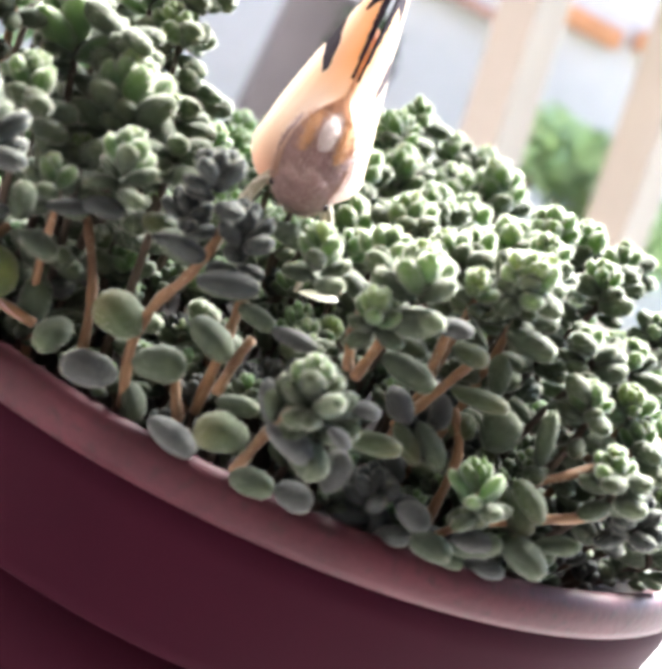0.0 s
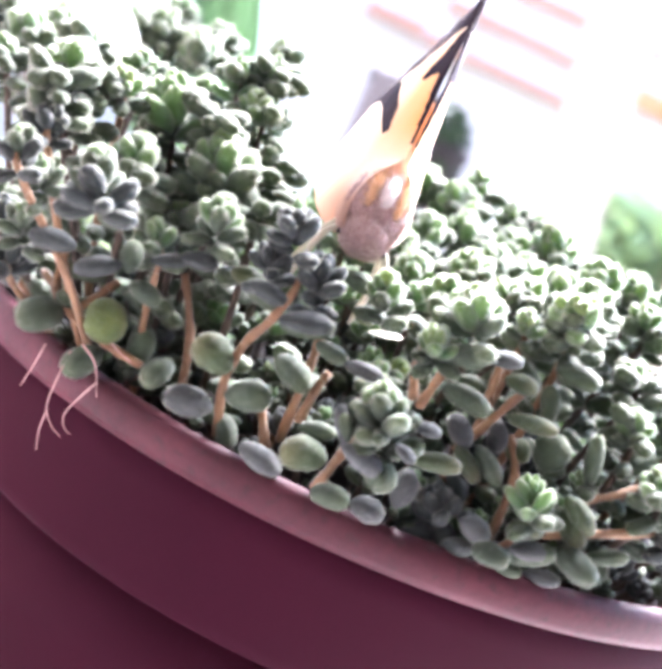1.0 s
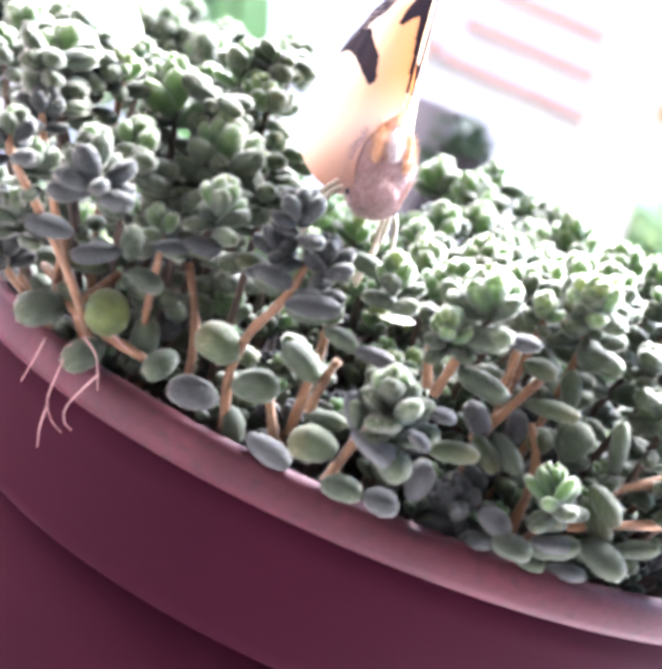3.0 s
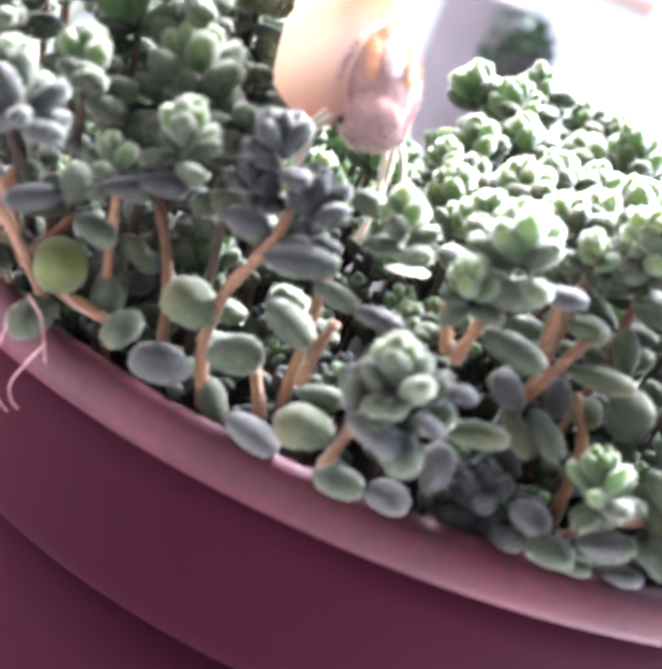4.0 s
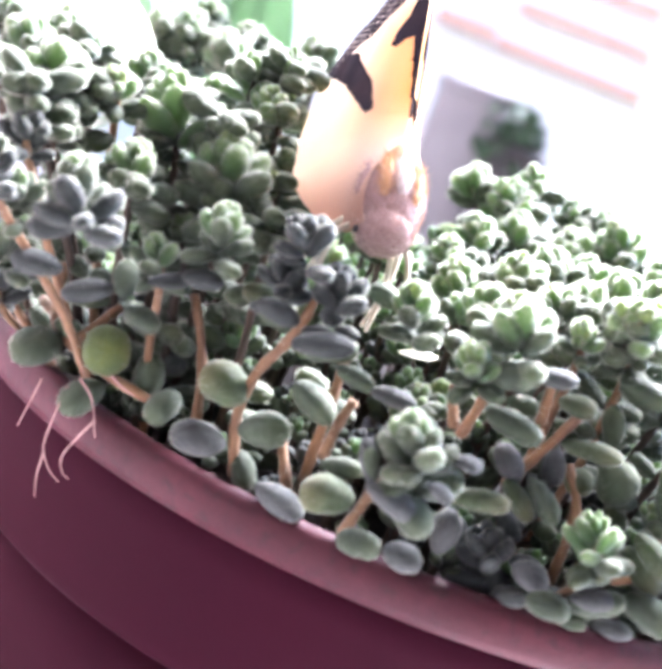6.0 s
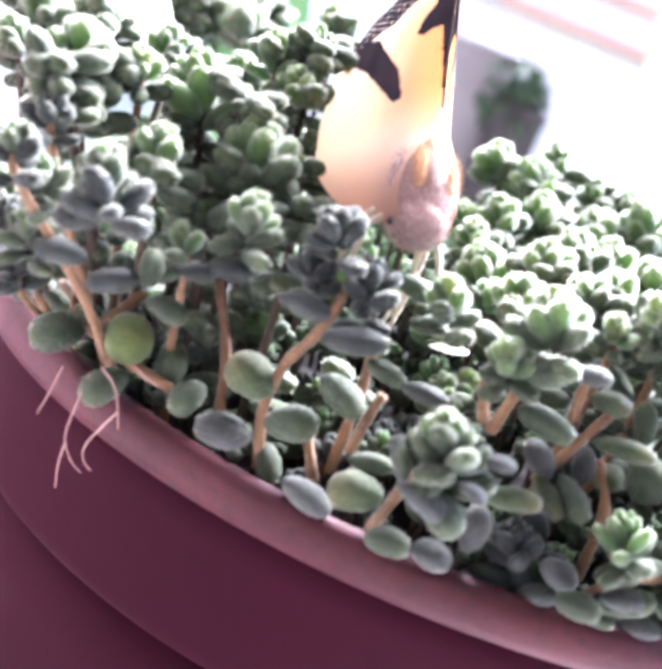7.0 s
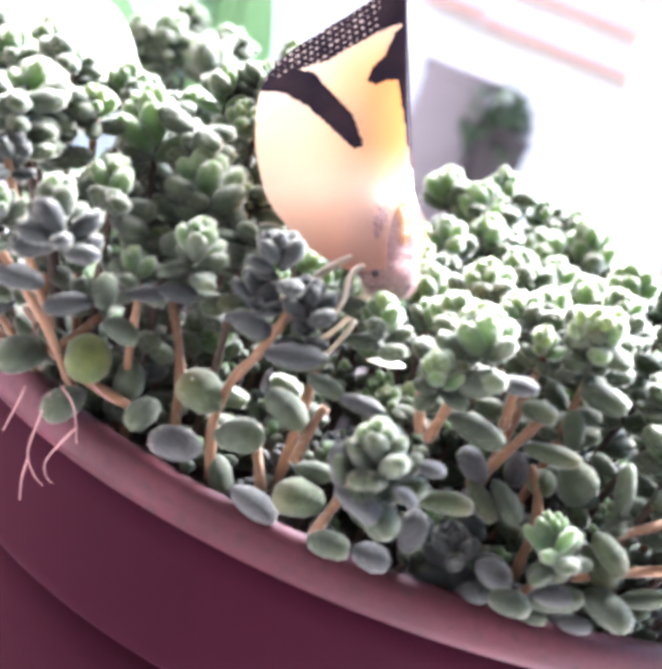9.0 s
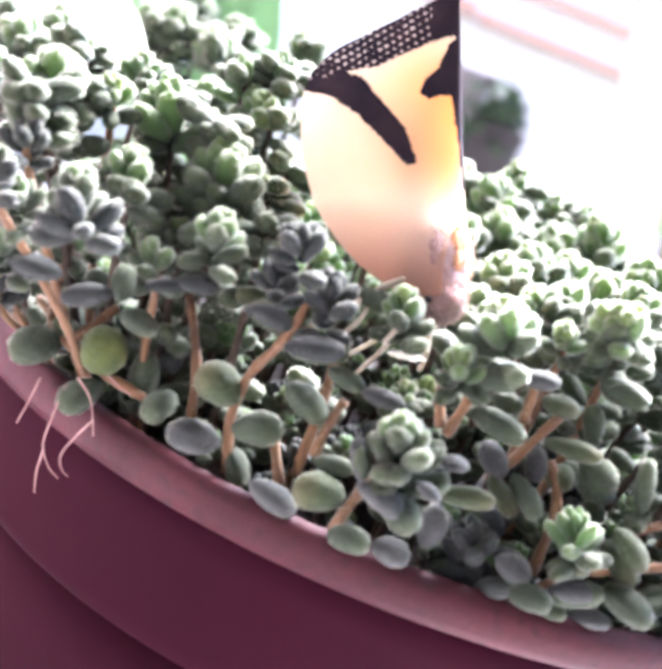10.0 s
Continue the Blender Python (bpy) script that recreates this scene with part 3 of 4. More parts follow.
# the rest of the pot, filled sprig by sprig below the taller heads
taken = NEAR + MID + FAR + BACK + RIGHT
rng = random.Random(11)
placed = 0
for _ in range(3000):
    a, r = rng.uniform(0, 2 * math.pi), 80 * math.sqrt(rng.random())
    x, y = r * math.cos(a), r * math.sin(a)
    if y < -52 or placed > 110 or any(math.hypot(x - q[0], y - q[1]) < 7.0 for q in taken):
        continue
    row = (x, y, 33 - 16 * (r / 85) ** 3 + rng.uniform(-5, 3), rng.uniform(8, 10.5))
    taken.append(row)
    placed += 1
    bunch(*row, seed=500 + placed, side=3)


# low young sprigs between the taller ones, and against the rim's inside
low_taken, placed = [], 0
for _ in range(6000):
    a, r = rng.uniform(math.pi, 2 * math.pi), 80 * math.sqrt(rng.uniform(0.2, 1))
    x, y = r * math.cos(a), r * math.sin(a)
    if placed >= 210 or y > -10 or any(math.hypot(x - q[0], y - q[1]) < 5.0 for q in low_taken):
        continue
    low_taken.append((x, y))
    placed += 1
    bunch(x, y, rng.uniform(0, 6) + (80 - r) * 0.42, rng.uniform(6, 8.2), seed=900 + placed, side=1 if r < 66 else 0, kinds=ROSETTES_LOW)


def spray(label, stems, leaves, kinds, seed):
    """Old bare stems near the rim with single plump leaves on them (mm from the rim's middle; degrees)."""
    rng = random.Random(seed)
    origin = Vector(stems[0][-1]) * MM + Vector((0, 0, RIM_Z)) if stems else Vector(leaves[0][:3]) * MM + Vector((0, 0, RIM_Z))
    plant = tagged(new("sedum_plant"), label, "succulent", "bare sedum stems at the rim")
    plant.matrix_basis = Matrix.Translation(origin)
    for pts in stems:
        line = bent([Vector(q) * MM + Vector((0, 0, RIM_Z)) - origin for q in pts], 4)
        part("stem", tube("stem", line, [0.0008 + 0.0001 * math.sin(i * 1.9) - 0.00015 * (1 - i / len(line)) for i in range(len(line))], STEM, 8, 160), plant)
    for i, (x, y, z, az, el, length, width) in enumerate(leaves):
        d = Vector((math.cos(radians(az)) * math.cos(radians(el)), math.sin(radians(az)) * math.cos(radians(el)), math.sin(radians(el))))
        mid = Vector((x, y, z)) * MM + Vector((0, 0, RIM_Z)) - origin
        part("leaf", kinds[i % len(kinds)], plant, "", leaf_pose(mid - d * length * 0.5 * MM, d, length * 0.98 * MM, width * 1.0 * MM, rng.uniform(-0.3, 0.3)))
    return plant


STEMS_WEST = [
    [(-63.0, -62.2, 17.1), (-61.9, -61.9, 8.9), (-57.6, -64.5, 6.7), (-51.7, -68.1, 5.9), (-44.5, -69.5, 5.1)],
    [(-65.4, -58.1, 9.8), (-61.5, -62.3, 9.1)],
    [(-53.0, -64.5, 14.7), (-57.3, -64.8, 7.9)],
    [(-27.9, -75.5, 30.4), (-28.2, -76.5, 25.7), (-29.5, -77.0, 21.2), (-31.5, -76.2, 16.3), (-32.0, -76.0, 9.8), (-29.7, -74.8, 1.3)],
    [(-39.5, -71.3, 24.9), (-33.9, -71.9, 14.8)],
    [(-26.2, -73.8, 10.8), (-25.6, -74.2, 8.8), (-22.3, -77.3, 3.2)],
    [(-18.4, -77.2, 17.8), (-19.2, -78.2, 14.7), (-19.6, -78.1, 9.3)],
    [(-21.4, -73.4, 22.9), (-21.3, -73.5, 20.0), (-21.0, -73.6, 15.5), (-20.6, -73.8, 4.0)]]
STEMS_EAST = [
    [(-44.2, -62.4, 19.8), (-39.7, -65.4, 12.0), (-37.0, -66.5, 2.0)],
    [(-7.3, -77.2, 27.6), (-6.9, -76.2, 23.6), (-5.0, -75.3, 18.9)],
    [(-2.7, -77.5, 28.3), (-2.9, -76.4, 24.4), (-3.7, -75.4, 18.1)],
    [(4.3, -76.4, 30.8), (4.9, -75.3, 26.8), (5.5, -74.3, 23.5)],
    [(9.8, -74.9, 26.4), (6.3, -75.2, 18.5), (4.3, -75.4, 14.0)],
    [(-11.0, -86.0, 14.0), (-12.5, -84.6, 9.5), (-13.9, -83.4, 2.4)],
    [(46.3, -60.9, 24.8), (32.4, -71.5, 17.8), (25.4, -74.3, 14.4)],
    [(52.5, -58.4, 13.5), (33.8, -75.2, 12.6), (21.2, -79.7, 8.8)],
    [(11.9, -71.5, 19.0), (15.1, -73.0, 13.4), (15.8, -73.4, 3.0)]]
STEMS = STEMS_WEST + STEMS_EAST
SPRAY_A = [
    (-62.4, -65.5, 5.0, -159, -26, 7.8, 6.3), (-69.5, -51.5, 12.3, -171, 16, 8.4, 5.4), (-58.6, -62.2, 13.7, -165, -8, 7.6, 4.1),
    (-49.7, -65.8, 13.9, -17, -5, 5.9, 3.6), (-55.1, -57.3, 17.4, -176, 64, 6.1, 3.9), (-48.8, -62.8, 19.8, -13, 14, 5.9, 3.1),
    (-43.1, -68.0, 23.4, -14, 9, 5.7, 3.7), (-52.2, -69.0, 9.2, -68, -61, 7.5, 7.2), (-52.8, -72.3, 2.9, -148, -44, 7.3, 5.4),
    (-45.9, -66.1, 6.9, -170, 83, 7.2, 5.3)]
SPRAY_B = [
    (-41.7, -74.6, 6.5, -139, -51, 5.9, 4.6), (-35.7, -77.7, 5.3, -167, -3, 7.9, 5.7), (-34.9, -75.8, 13.0, -171, 16, 7.6, 6.6),
    (-27.9, -78.7, 10.0, -12, 24, 7.4, 5.8), (-23.2, -78.1, 15.8, -22, -19, 7.4, 4.7), (-22.7, -81.4, 2.7, -19, -9, 7.8, 4.3),
    (-17.6, -84.7, 7.0, -165, -8, 7.3, 6.1), (-16.9, -81.8, 10.2, -13, 14, 6.0, 3.1), (-28.6, -75.3, 2.6, -41, -49, 5.7, 3.6)]
SPRAY_C = [
    (-11.9, -87.7, 3.7, -14, 9, 6.0, 4.3), (-6.0, -86.3, 3.6, -16, -0, 5.5, 4.4), (0.7, -83.5, 13.3, -13, 16, 7.9, 3.7),
    (-7.7, -90.2, 10.4, -22, -19, 6.7, 5.1), (-14.3, -88.3, 14.0, -176, 64, 4.6, 3.0), (-1.6, -81.5, 7.2, -144, 88, 6.6, 4.5),
    (5.9, -79.3, 13.9, -28, -32, 6.6, 3.5), (8.9, -79.0, 15.0, -28, -32, 7.2, 3.5)]
SPRAY_D = [
    (1.5, -79.5, 22.9, -17, -5, 8.2, 4.4), (3.2, -77.4, 17.7, -174, 40, 6.1, 4.2), (12.5, -77.5, 23.1, -14, 9, 8.4, 3.3),
    (18.0, -74.4, 19.6, -144, 88, 6.6, 6.4), (24.5, -74.6, 21.3, -175, 74, 8.6, 3.4), (9.6, -73.9, 18.3, -68, -61, 5.3, 3.6),
    (14.4, -71.1, 17.1, -109, -62, 4.2, 4.2), (15.5, -70.8, 25.7, -176, 69, 6.6, 3.7), (17.9, -70.2, 31.5, -16, -0, 7.5, 4.3)]
SPRAY_E = [
    (12.8, -87.6, 5.1, -15, 5, 6.0, 4.1), (10.4, -82.8, 6.2, -19, -9, 5.4, 4.2), (16.8, -83.8, 9.6, -13, 14, 5.0, 3.1),
    (19.7, -83.2, 6.0, -10, 33, 7.7, 3.8), (26.9, -82.2, 7.0, -20, -14, 8.0, 5.1), (23.3, -81.2, 2.8, -13, 14, 6.1, 3.0),
    (24.5, -78.8, 11.0, -28, -32, 7.3, 4.7), (31.5, -79.5, 9.2, -11, 29, 7.3, 3.2), (17.2, -82.7, 2.6, -15, 5, 5.2, 2.9)]
SPRAY_F = [
    (-12.9, -75.4, 26.1, -13, 14, 5.5, 2.7), (-1.2, -79.5, 28.8, -12, 19, 6.1, 4.4), (4.3, -78.4, 30.4, -13, 14, 5.7, 3.1),
    (8.8, -76.0, 27.7, -15, 5, 5.5, 3.6), (-31.4, -75.2, 24.1, -171, 16, 7.5, 4.2), (-24.2, -77.8, 23.0, -12, 19, 8.6, 4.5),
    (-14.2, -81.3, 21.0, -15, 5, 6.5, 2.9), (-34.5, -70.5, 24.8, -168, 1, 6.5, 3.6), (-15.3, -73.9, 28.0, -12, 24, 6.4, 3.5),
    (-19.7, -74.9, 31.6, -17, -5, 5.2, 3.5)]
SPRAY_G = [
    (-62.4, -80.0, 20.0, 171, -8, 7.3, 4.2), (-55.2, -80.0, 19.0, 175, -28, 7.3, 3.9), (-51.4, -79.0, 22.2, 117, 66, 5.1, 3.4),
    (-46.1, -78.0, 23.6, 12, 19, 5.7, 2.6), (-42.2, -78.0, 25.4, 9, 9, 5.7, 3.4), (-47.4, -80.0, 18.2, 5, -10, 5.4, 3.7),
    (-31.5, -83.0, 26.1, 6, -5, 6.0, 3.6), (-24.9, -84.0, 24.6, 11, 14, 8.2, 4.1), (-19.5, -80.0, 21.3, 5, -10, 5.7, 3.1)]
SPRAY_H = [
    (1.1, -76.0, 3.8, 117, 66, 8.4, 4.8), (7.8, -79.0, 1.8, -5, -54, 6.5, 5.0), (11.2, -79.0, 5.3, 3, -20, 6.7, 4.4),
    (7.1, -75.0, 8.9, -1, -39, 5.4, 3.3), (3.5, -79.0, 0.1, -21, -78, 5.3, 4.1)]
SPRAY_L = [
    (-14.7, -88.0, 14.3, 141, 56, 6.0, 2.8), (-10.1, -91.0, 11.3, 4, -15, 8.8, 4.2), (-5.8, -92.0, 15.0, 3, -20, 4.0, 2.5),
    (-3.8, -89.0, 18.6, 8, 5, 4.3, 2.7)]
SPRAY_R = [
    (17.2, -84.0, 9.5, 11, 14, 5.1, 3.1), (19.0, -84.0, 6.7, 9, 9, 6.8, 3.4), (24.6, -80.0, 13.7, -0, -34, 7.5, 4.3)]
OLD_LABEL = "old orange sedum stem with plump grey-green leaves by the rim"
spray(OLD_LABEL, STEMS[0:3], SPRAY_A[:7] + SPRAY_A[8:], PLAIN, 1)
spray("sedum stem tip with one round yellow-green leaf", STEMS[2:3], SPRAY_A[7:8], ROUND, 7)
spray(OLD_LABEL, STEMS[3:4] + STEMS[5:7], SPRAY_B, PLAIN, 2)
spray(OLD_LABEL, STEMS[13:14], SPRAY_C, PLAIN, 3)
spray(OLD_LABEL, STEMS[11:13] + STEMS[16:17], SPRAY_D, PLAIN, 4)
spray(OLD_LABEL, STEMS[14:16], SPRAY_E, PLAIN, 5)
spray(OLD_LABEL, STEMS[7:11], SPRAY_F[1:], PLAIN, 6)
# SHADED leaves have the shade low by the rim put into their colour
spray("plump grey-green sedum leaves in shade colours on a low stem", [], SPRAY_G, SHADED + PLAIN[:1], 11)
spray("blue-grey sedum leaves darkened as in shade beside the rim", [], SPRAY_H, SHADED, 12)
spray("drooping lavender-grey lower leaves of a sedum sprig", [], SPRAY_L, DULL, 13)
spray("plump grey-green sedum leaves stacked below a sprig", [], SPRAY_R, PLAIN, 14)
spray("dry whitish papery sedum leaf lying between the sprigs", [], SPRAY_F[:1], [leaf_mesh("leaf", PALE_LEAF, 0.5, 0.5, 0.6, 0, 90)], 8)

# ---- the moth ----
def moth():
    """A moth in millimetres of its own: head end at the origin, tail towards -x, back towards +z."""
    m = tagged(new("moth"), "cream and yellow moth with black wing marks on sedum", "moth")

    def inside(poly, x, y):
        c = False
        for (x0, y0), (x1, y1) in zip(poly, poly[1:] + poly[:1]):
            if (y0 > y) != (y1 > y) and x < (x1 - x0) * (y - y0) / (y1 - y0) + x0:
                c = not c
        return c

    # markings, in (down from the ridge, along from the head)
    hook = [(21.2, 37.2), (16.5, 38.4), (13.4, 36.8), (11.6, 33.8), (7.4, 28), (5.6, 22.2), (6.9, 21.6), (10, 25.6), (14, 30.4), (18, 34.0), (22, 35.4)]
    border = [(23, 35.2), (17, 38.2), (11.5, 38.6), (5, 41.8), (1.6, 42.8), (-1, 43.4), (-1, 60), (25, 60)]
    blot = [(5.4, 33.4), (4.6, 36), (3.0, 37.4), (1.4, 42), (-1, 43), (-1, 29), (0.7, 28), (1.2, 33), (2.6, 33.2), (4, 32.4)]
    costa = [(4.5, 1.8), (7.2, 2.8), (10.2, 4.6), (13.2, 7.2), (16.0, 10.8), (18.8, 16), (21.1, 24), (22, 31.5), (21.8, 36.6), (20.4, 40.2), (17, 43.2), (9.4, 47), (3, 50), (0, 51)]

    edge = bent([Vector((v, u, 0)) for v, u in costa], 12)

    def reach(u):
        for p, q in zip(edge, edge[1:]):
            if p.y <= u <= q.y:
                return p.x + (q.x - p.x) * (u - p.y) / max(1e-6, q.y - p.y)
        return 4.0

    def dotted(u, v):
        p, q = (0.82 * u + 0.57 * v) / 1.25, (0.82 * v - 0.57 * u) / 1.15
        q += 0.5 * (math.floor(p) % 2)
        return math.hypot(p % 1 - 0.5, q % 1 - 0.5) < 0.19 + 0.17 * noise.noise(Vector((u * 0.5, v * 0.5, 3.0)))

    def root(u):
        return 2.6 * max(0.0, 1 - u / 14.0) ** 0.7

    for side, name in ((-1, "wing"), (1, "wing")):
        verts, faces, slots = [], [], []
        NU, NV = 250, 116
        rng = random.Random(5)
        for i in range(NU + 1):
            u = 2.2 + (50.9 - 2.2) * i / NU
            top, first = reach(u) * (1 if side < 0 else 1 - 0.3 * max(0.0, 1 - u / 16)), root(u)
            for j in range(NV + 1):
                v = first + (top - first) * j / NV
                open_ = max(0.0, 1 - u / 51) ** 0.6
                bulge = 1.0 * math.exp(-((u - 8) / 7) ** 2) * (1 - math.exp(-(v / 3) ** 2))
                slim = 0.5 + 0.5 * min(1.0, u / 17) ** 2 * (3 - 2 * min(1.0, u / 17))
                y = side * (0.15 + (0.2 + 11.2 * (v / 22) ** 0.65) * open_ * slim + bulge + 0.12 * math.sin(v * 1.3 + u * 0.25) * (1 - open_))
                round_body = 1 - ((u - 7.0) / 10.5) ** 2 - ((v - 3.6) / 7.0) ** 2
                if round_body > 0:
                    y = side * (abs(y) ** 4 + (4.7 * round_body) ** 4) ** 0.25
                verts.append((-u, y, -v))
        for i in range(NU):
            for j in range(NV):
                a = i * (NV + 1) + j
                faces.append((a, a + 1, a + NV + 2, a + NV + 1))
                u = 2.2 + 48.7 * (i + 0.5) / NU
                v = root(u) + (reach(u) - root(u)) * (j + 0.5) / NV
                uu, vv = u + rng.uniform(-0.14, 0.14), v + rng.uniform(-0.14, 0.14)
                slot = 0
                if inside(border, vv, uu):
                    slot = 1
                    if 37.2 < u < 49 and v > 4 and dotted(u, v):
                        slot = 2
                if inside(hook, vv, uu) or inside(blot, vv, uu) or v < 0.65 * min(1.0, max(0.0, (u - 17) / 12)):
                    slot = 1
                slots.append(slot)
        me = mesh_of("wing", [Vector(q) * MM for q in verts], faces, [WING_CREAM, WING_DARK, WING_DOT], slots)
        ob = part(name, me, m, "cream wing shading to yellow with a black hook and dotted border")
        thick = ob.modifiers.new("thick", "SOLIDIFY")
        thick.thickness = 0.00012

    def lump(name, mat, at, size, label="", seed=0, tilt=0.0):
        bm = bmesh.new()
        bmesh.ops.create_icosphere(bm, subdivisions=4, radius=1)
        for q in bm.verts:
            k = 1 + 0.06 * noise.noise(q.co * 3 + Vector((seed, 0, 0))) + 0.05 * noise.noise(q.co * 11)
            q.co = Vector((q.co.x * size[0], q.co.y * size[1], q.co.z * size[2])) * k * MM
        for f in bm.faces:
            f.smooth = True
        me = bpy.data.meshes.new(name)
        bm.to_mesh(me)
        bm.free()
        me.materials.append(mat)
        return part(name, me, m, label, Matrix.Translation(Vector(at) * MM) @ Matrix.Rotation(tilt, 4, "Y"))

    def furry(name, mat, at, size, label, seed, tilt=0.0, hairs=3600, long=0.8, pale=FUR_PALE):
        """A rounded body with a coat of short hairs lying towards the tail."""
        ob = lump(name, mat, at, size, label, seed, tilt)
        rng = random.Random(seed)
        me = ob.data
        verts, faces = [v.co.copy() for v in me.vertices], [tuple(f.vertices) for f in me.polygons]
        for _ in range(hairs):
            f = me.polygons[rng.randrange(len(me.polygons))]
            d = (f.normal + Vector((-0.9, rng.uniform(-0.5, 0.5), rng.uniform(-0.3, 0.5)))).normalized()
            side = d.cross(Vector((rng.uniform(-1, 1), rng.uniform(-1, 1), rng.uniform(-1, 1)))).normalized() * 0.00005
            k = len(verts)
            verts += [f.center - side, f.center + side, f.center + d * long * rng.uniform(0.5, 1.2) * MM]
            faces.append((k, k + 1, k + 2))
        slots = [0] * len(me.polygons) + [rng.choice((0, 1, 1, 1, 1)) for _ in range(hairs)]
        ob.data = mesh_of(name, verts, faces, [mat, pale], slots)
        return ob

    furry("thorax", FUR, (-7.8, 0, -3.6), (6.6, 5.0, 3.8), "pinkish furry thorax", 1, 0.05)
    furry("head", FUR, (-3.0, 0, -3.9), (3.4, 3.9, 3.7), "pinkish furry head", 2, 0.0, 2200, 1.1)
    lump("abdomen", FUR_PALE, (-21, 0, -6.5), (11, 2.6, 3.0), "", 3, 0.0)
    furry("collar_tuft", FUR_WHITE, (-9.4, 0, -0.3), (3.0, 1.3, 1.0), "whitish tuft on the back", 8, 0.0, 400, 1.3, FUR_WHITE)
    for s in (-1, 1):
        furry("shoulder_tuft", FUR_ORANGE, (-9.0, s * 2.2, -0.8), (3.2, 1.0, 1.0), "orange tuft on the shoulder", 4 + s, 0.0, 500, 1.5, FUR_ORANGE)
        lump("eye", EYE, (-1.9, s * 3.85, -4.0), (0.55, 0.4, 0.55), "small dark eye", 0)
        feet = [((-4.2, 2.4, -4.6), (-2.0, 5.4, -6.5), (2.4, 6.4, -7.5), (4.6, 7.2, -9.0)),
                ((-6.0, 3.0, -5.0), (-3.6, 5.6, -10.0), (-0.6, 6.6, -15.0), (2.0, 7.0, -21.5)),
                ((-7.6, 2.8, -5.4), (-3.2, 5.0, -11.0), (0.6, 5.6, -13.0), (4.4, 6.2, -18.0))]
        for pts in feet:
            line = bent([Vector((a, b * s, c)) * MM for a, b, c in pts], 4)
            part("leg", tube("leg", line, [0.00052 - 0.00022 * i / len(line) for i in range(len(line))], LEG, 7), m, "pale jointed leg")
    return m


MOTH = moth()

# ---- the balcony and beyond ----
def place(name, me, at, label, category, kind="", group="", rz=0.0):
    ob = new(name, me)
    ob.matrix_basis = pose(*at, 0, 0, rz)
    return tagged(ob, label, category, group, kind)


place("ledge", box("ledge", (2.46, 1.0, 0.06), LEDGE, 0.006), (0.84, 0.22, -0.03), "white painted balcony ledge", "ledge", "structure")
place("ground", box("ground", (400, 400, 0.1), LAWN, 0.01), (0, 150, -0.9), "green lawn below the balcony", "ground", "structure")
# wall and ceiling, both out of view, block the sky and bounce fill light
place("wall_house", box("wall_house", (5, 0.2, 3.4), WALL, 0.01), (0, -1.3, 0.75), "unseen plastered house wall", "wall", "structure")
place("ceiling", box("ceiling", (5, 1.75, 0.15), WALL, 0.01), (0, -0.53, 1.2), "unseen plastered balcony ceiling", "ceiling", "structure")
# added wall: its tone sets how much light reaches the pot's left
place("wall_side", box("wall_side", (0.2, 2.7, 3.4), PLASTER_PALE, 0.01), (-0.5, 0.0, 0.75), "dull plastered side wall, added to steer light", "wall", "structure")
# added out of view, to hold back light from the open right end
place("wall_end", box("wall_end", (0.2, 1.2, 3.4), WALL, 0.01), (1.1, -0.72, 0.75), "unseen plastered end wall, added to block light", "wall", "structure")
place("floor", box("floor", (5, 1.1, 0.1), GREY, 0.01), (0, -0.75, -0.85), "grey balcony floor", "floor", "structure")


def post(x, y):
    p = tagged(new("railing_post"), "leaning square white painted railing post", "railing post", "railing posts")
    p.matrix_basis = pose(x, y, 0, 0, -11.0, 0)
    quarter = Matrix.Rotation(radians(38), 4, "Z")
    part("shaft", box("shaft", (0.037, 0.037, 0.95), POST_PAINT, 0.003), p, "", Matrix.Translation((0, 0, 0.47)) @ quarter)
    part("foot", box("foot", (0.05, 0.05, 0.03), POST_PAINT, 0.003), p, "", Matrix.Translation((0, 0, 0.014)) @ quarter)
    return p


for px in (0.207, 0.322, 0.437):
    post(px, 0.62)


def slatted_fence():
    f = tagged(new("slatted_fence"), "white boarded fence with terracotta slats", "fence")
    f.matrix_basis = Matrix.Translation((0.25, 1.5, 0))
    part("board", box("board", (3.0, 0.03, 1.62), BOARD, 0.004), f, "", Matrix.Translation((0, 0.026, -0.04)))
    for z, w, x in ((0.392, 0.30, -0.02), (0.333, 0.30, -0.03), (0.45, 0.30, 0.0), (0.51, 0.3, 0.0)):
        part("slat", box("slat", (w, 0.02, 0.016), TERRA, 0.003), f, "terracotta slat", Matrix.Translation((x, 0, z)))
    part("slat", box("slat", (0.09, 0.02, 0.02), TERRA, 0.003), f, "terracotta slat", Matrix.Translation((-0.23, 0, 0.34)))
    for x, z in ((0.19, 0.385), (0.31, 0.4)):
        part("slat", box("slat", (0.1, 0.02, 0.03), ORANGE, 0.004), f, "orange slat", Matrix.Translation((x, 0, z)))
    return f


slatted_fence()


def planter():
    g = tagged(new("planter_box"), "grey rectangular planter box on the ledge", "planter")
    g.matrix_basis = Matrix.Translation((0.03, 0.83, 0))
    part("body", box("body", (0.062, 0.1, 0.24), GREY, 0.006), g, "", Matrix.Translation((0.0, 0, 0.12)))
    part("lip", box("lip", (0.068, 0.11, 0.012), GREY, 0.003), g, "", Matrix.Translation((0.0, 0, 0.236)))


planter()


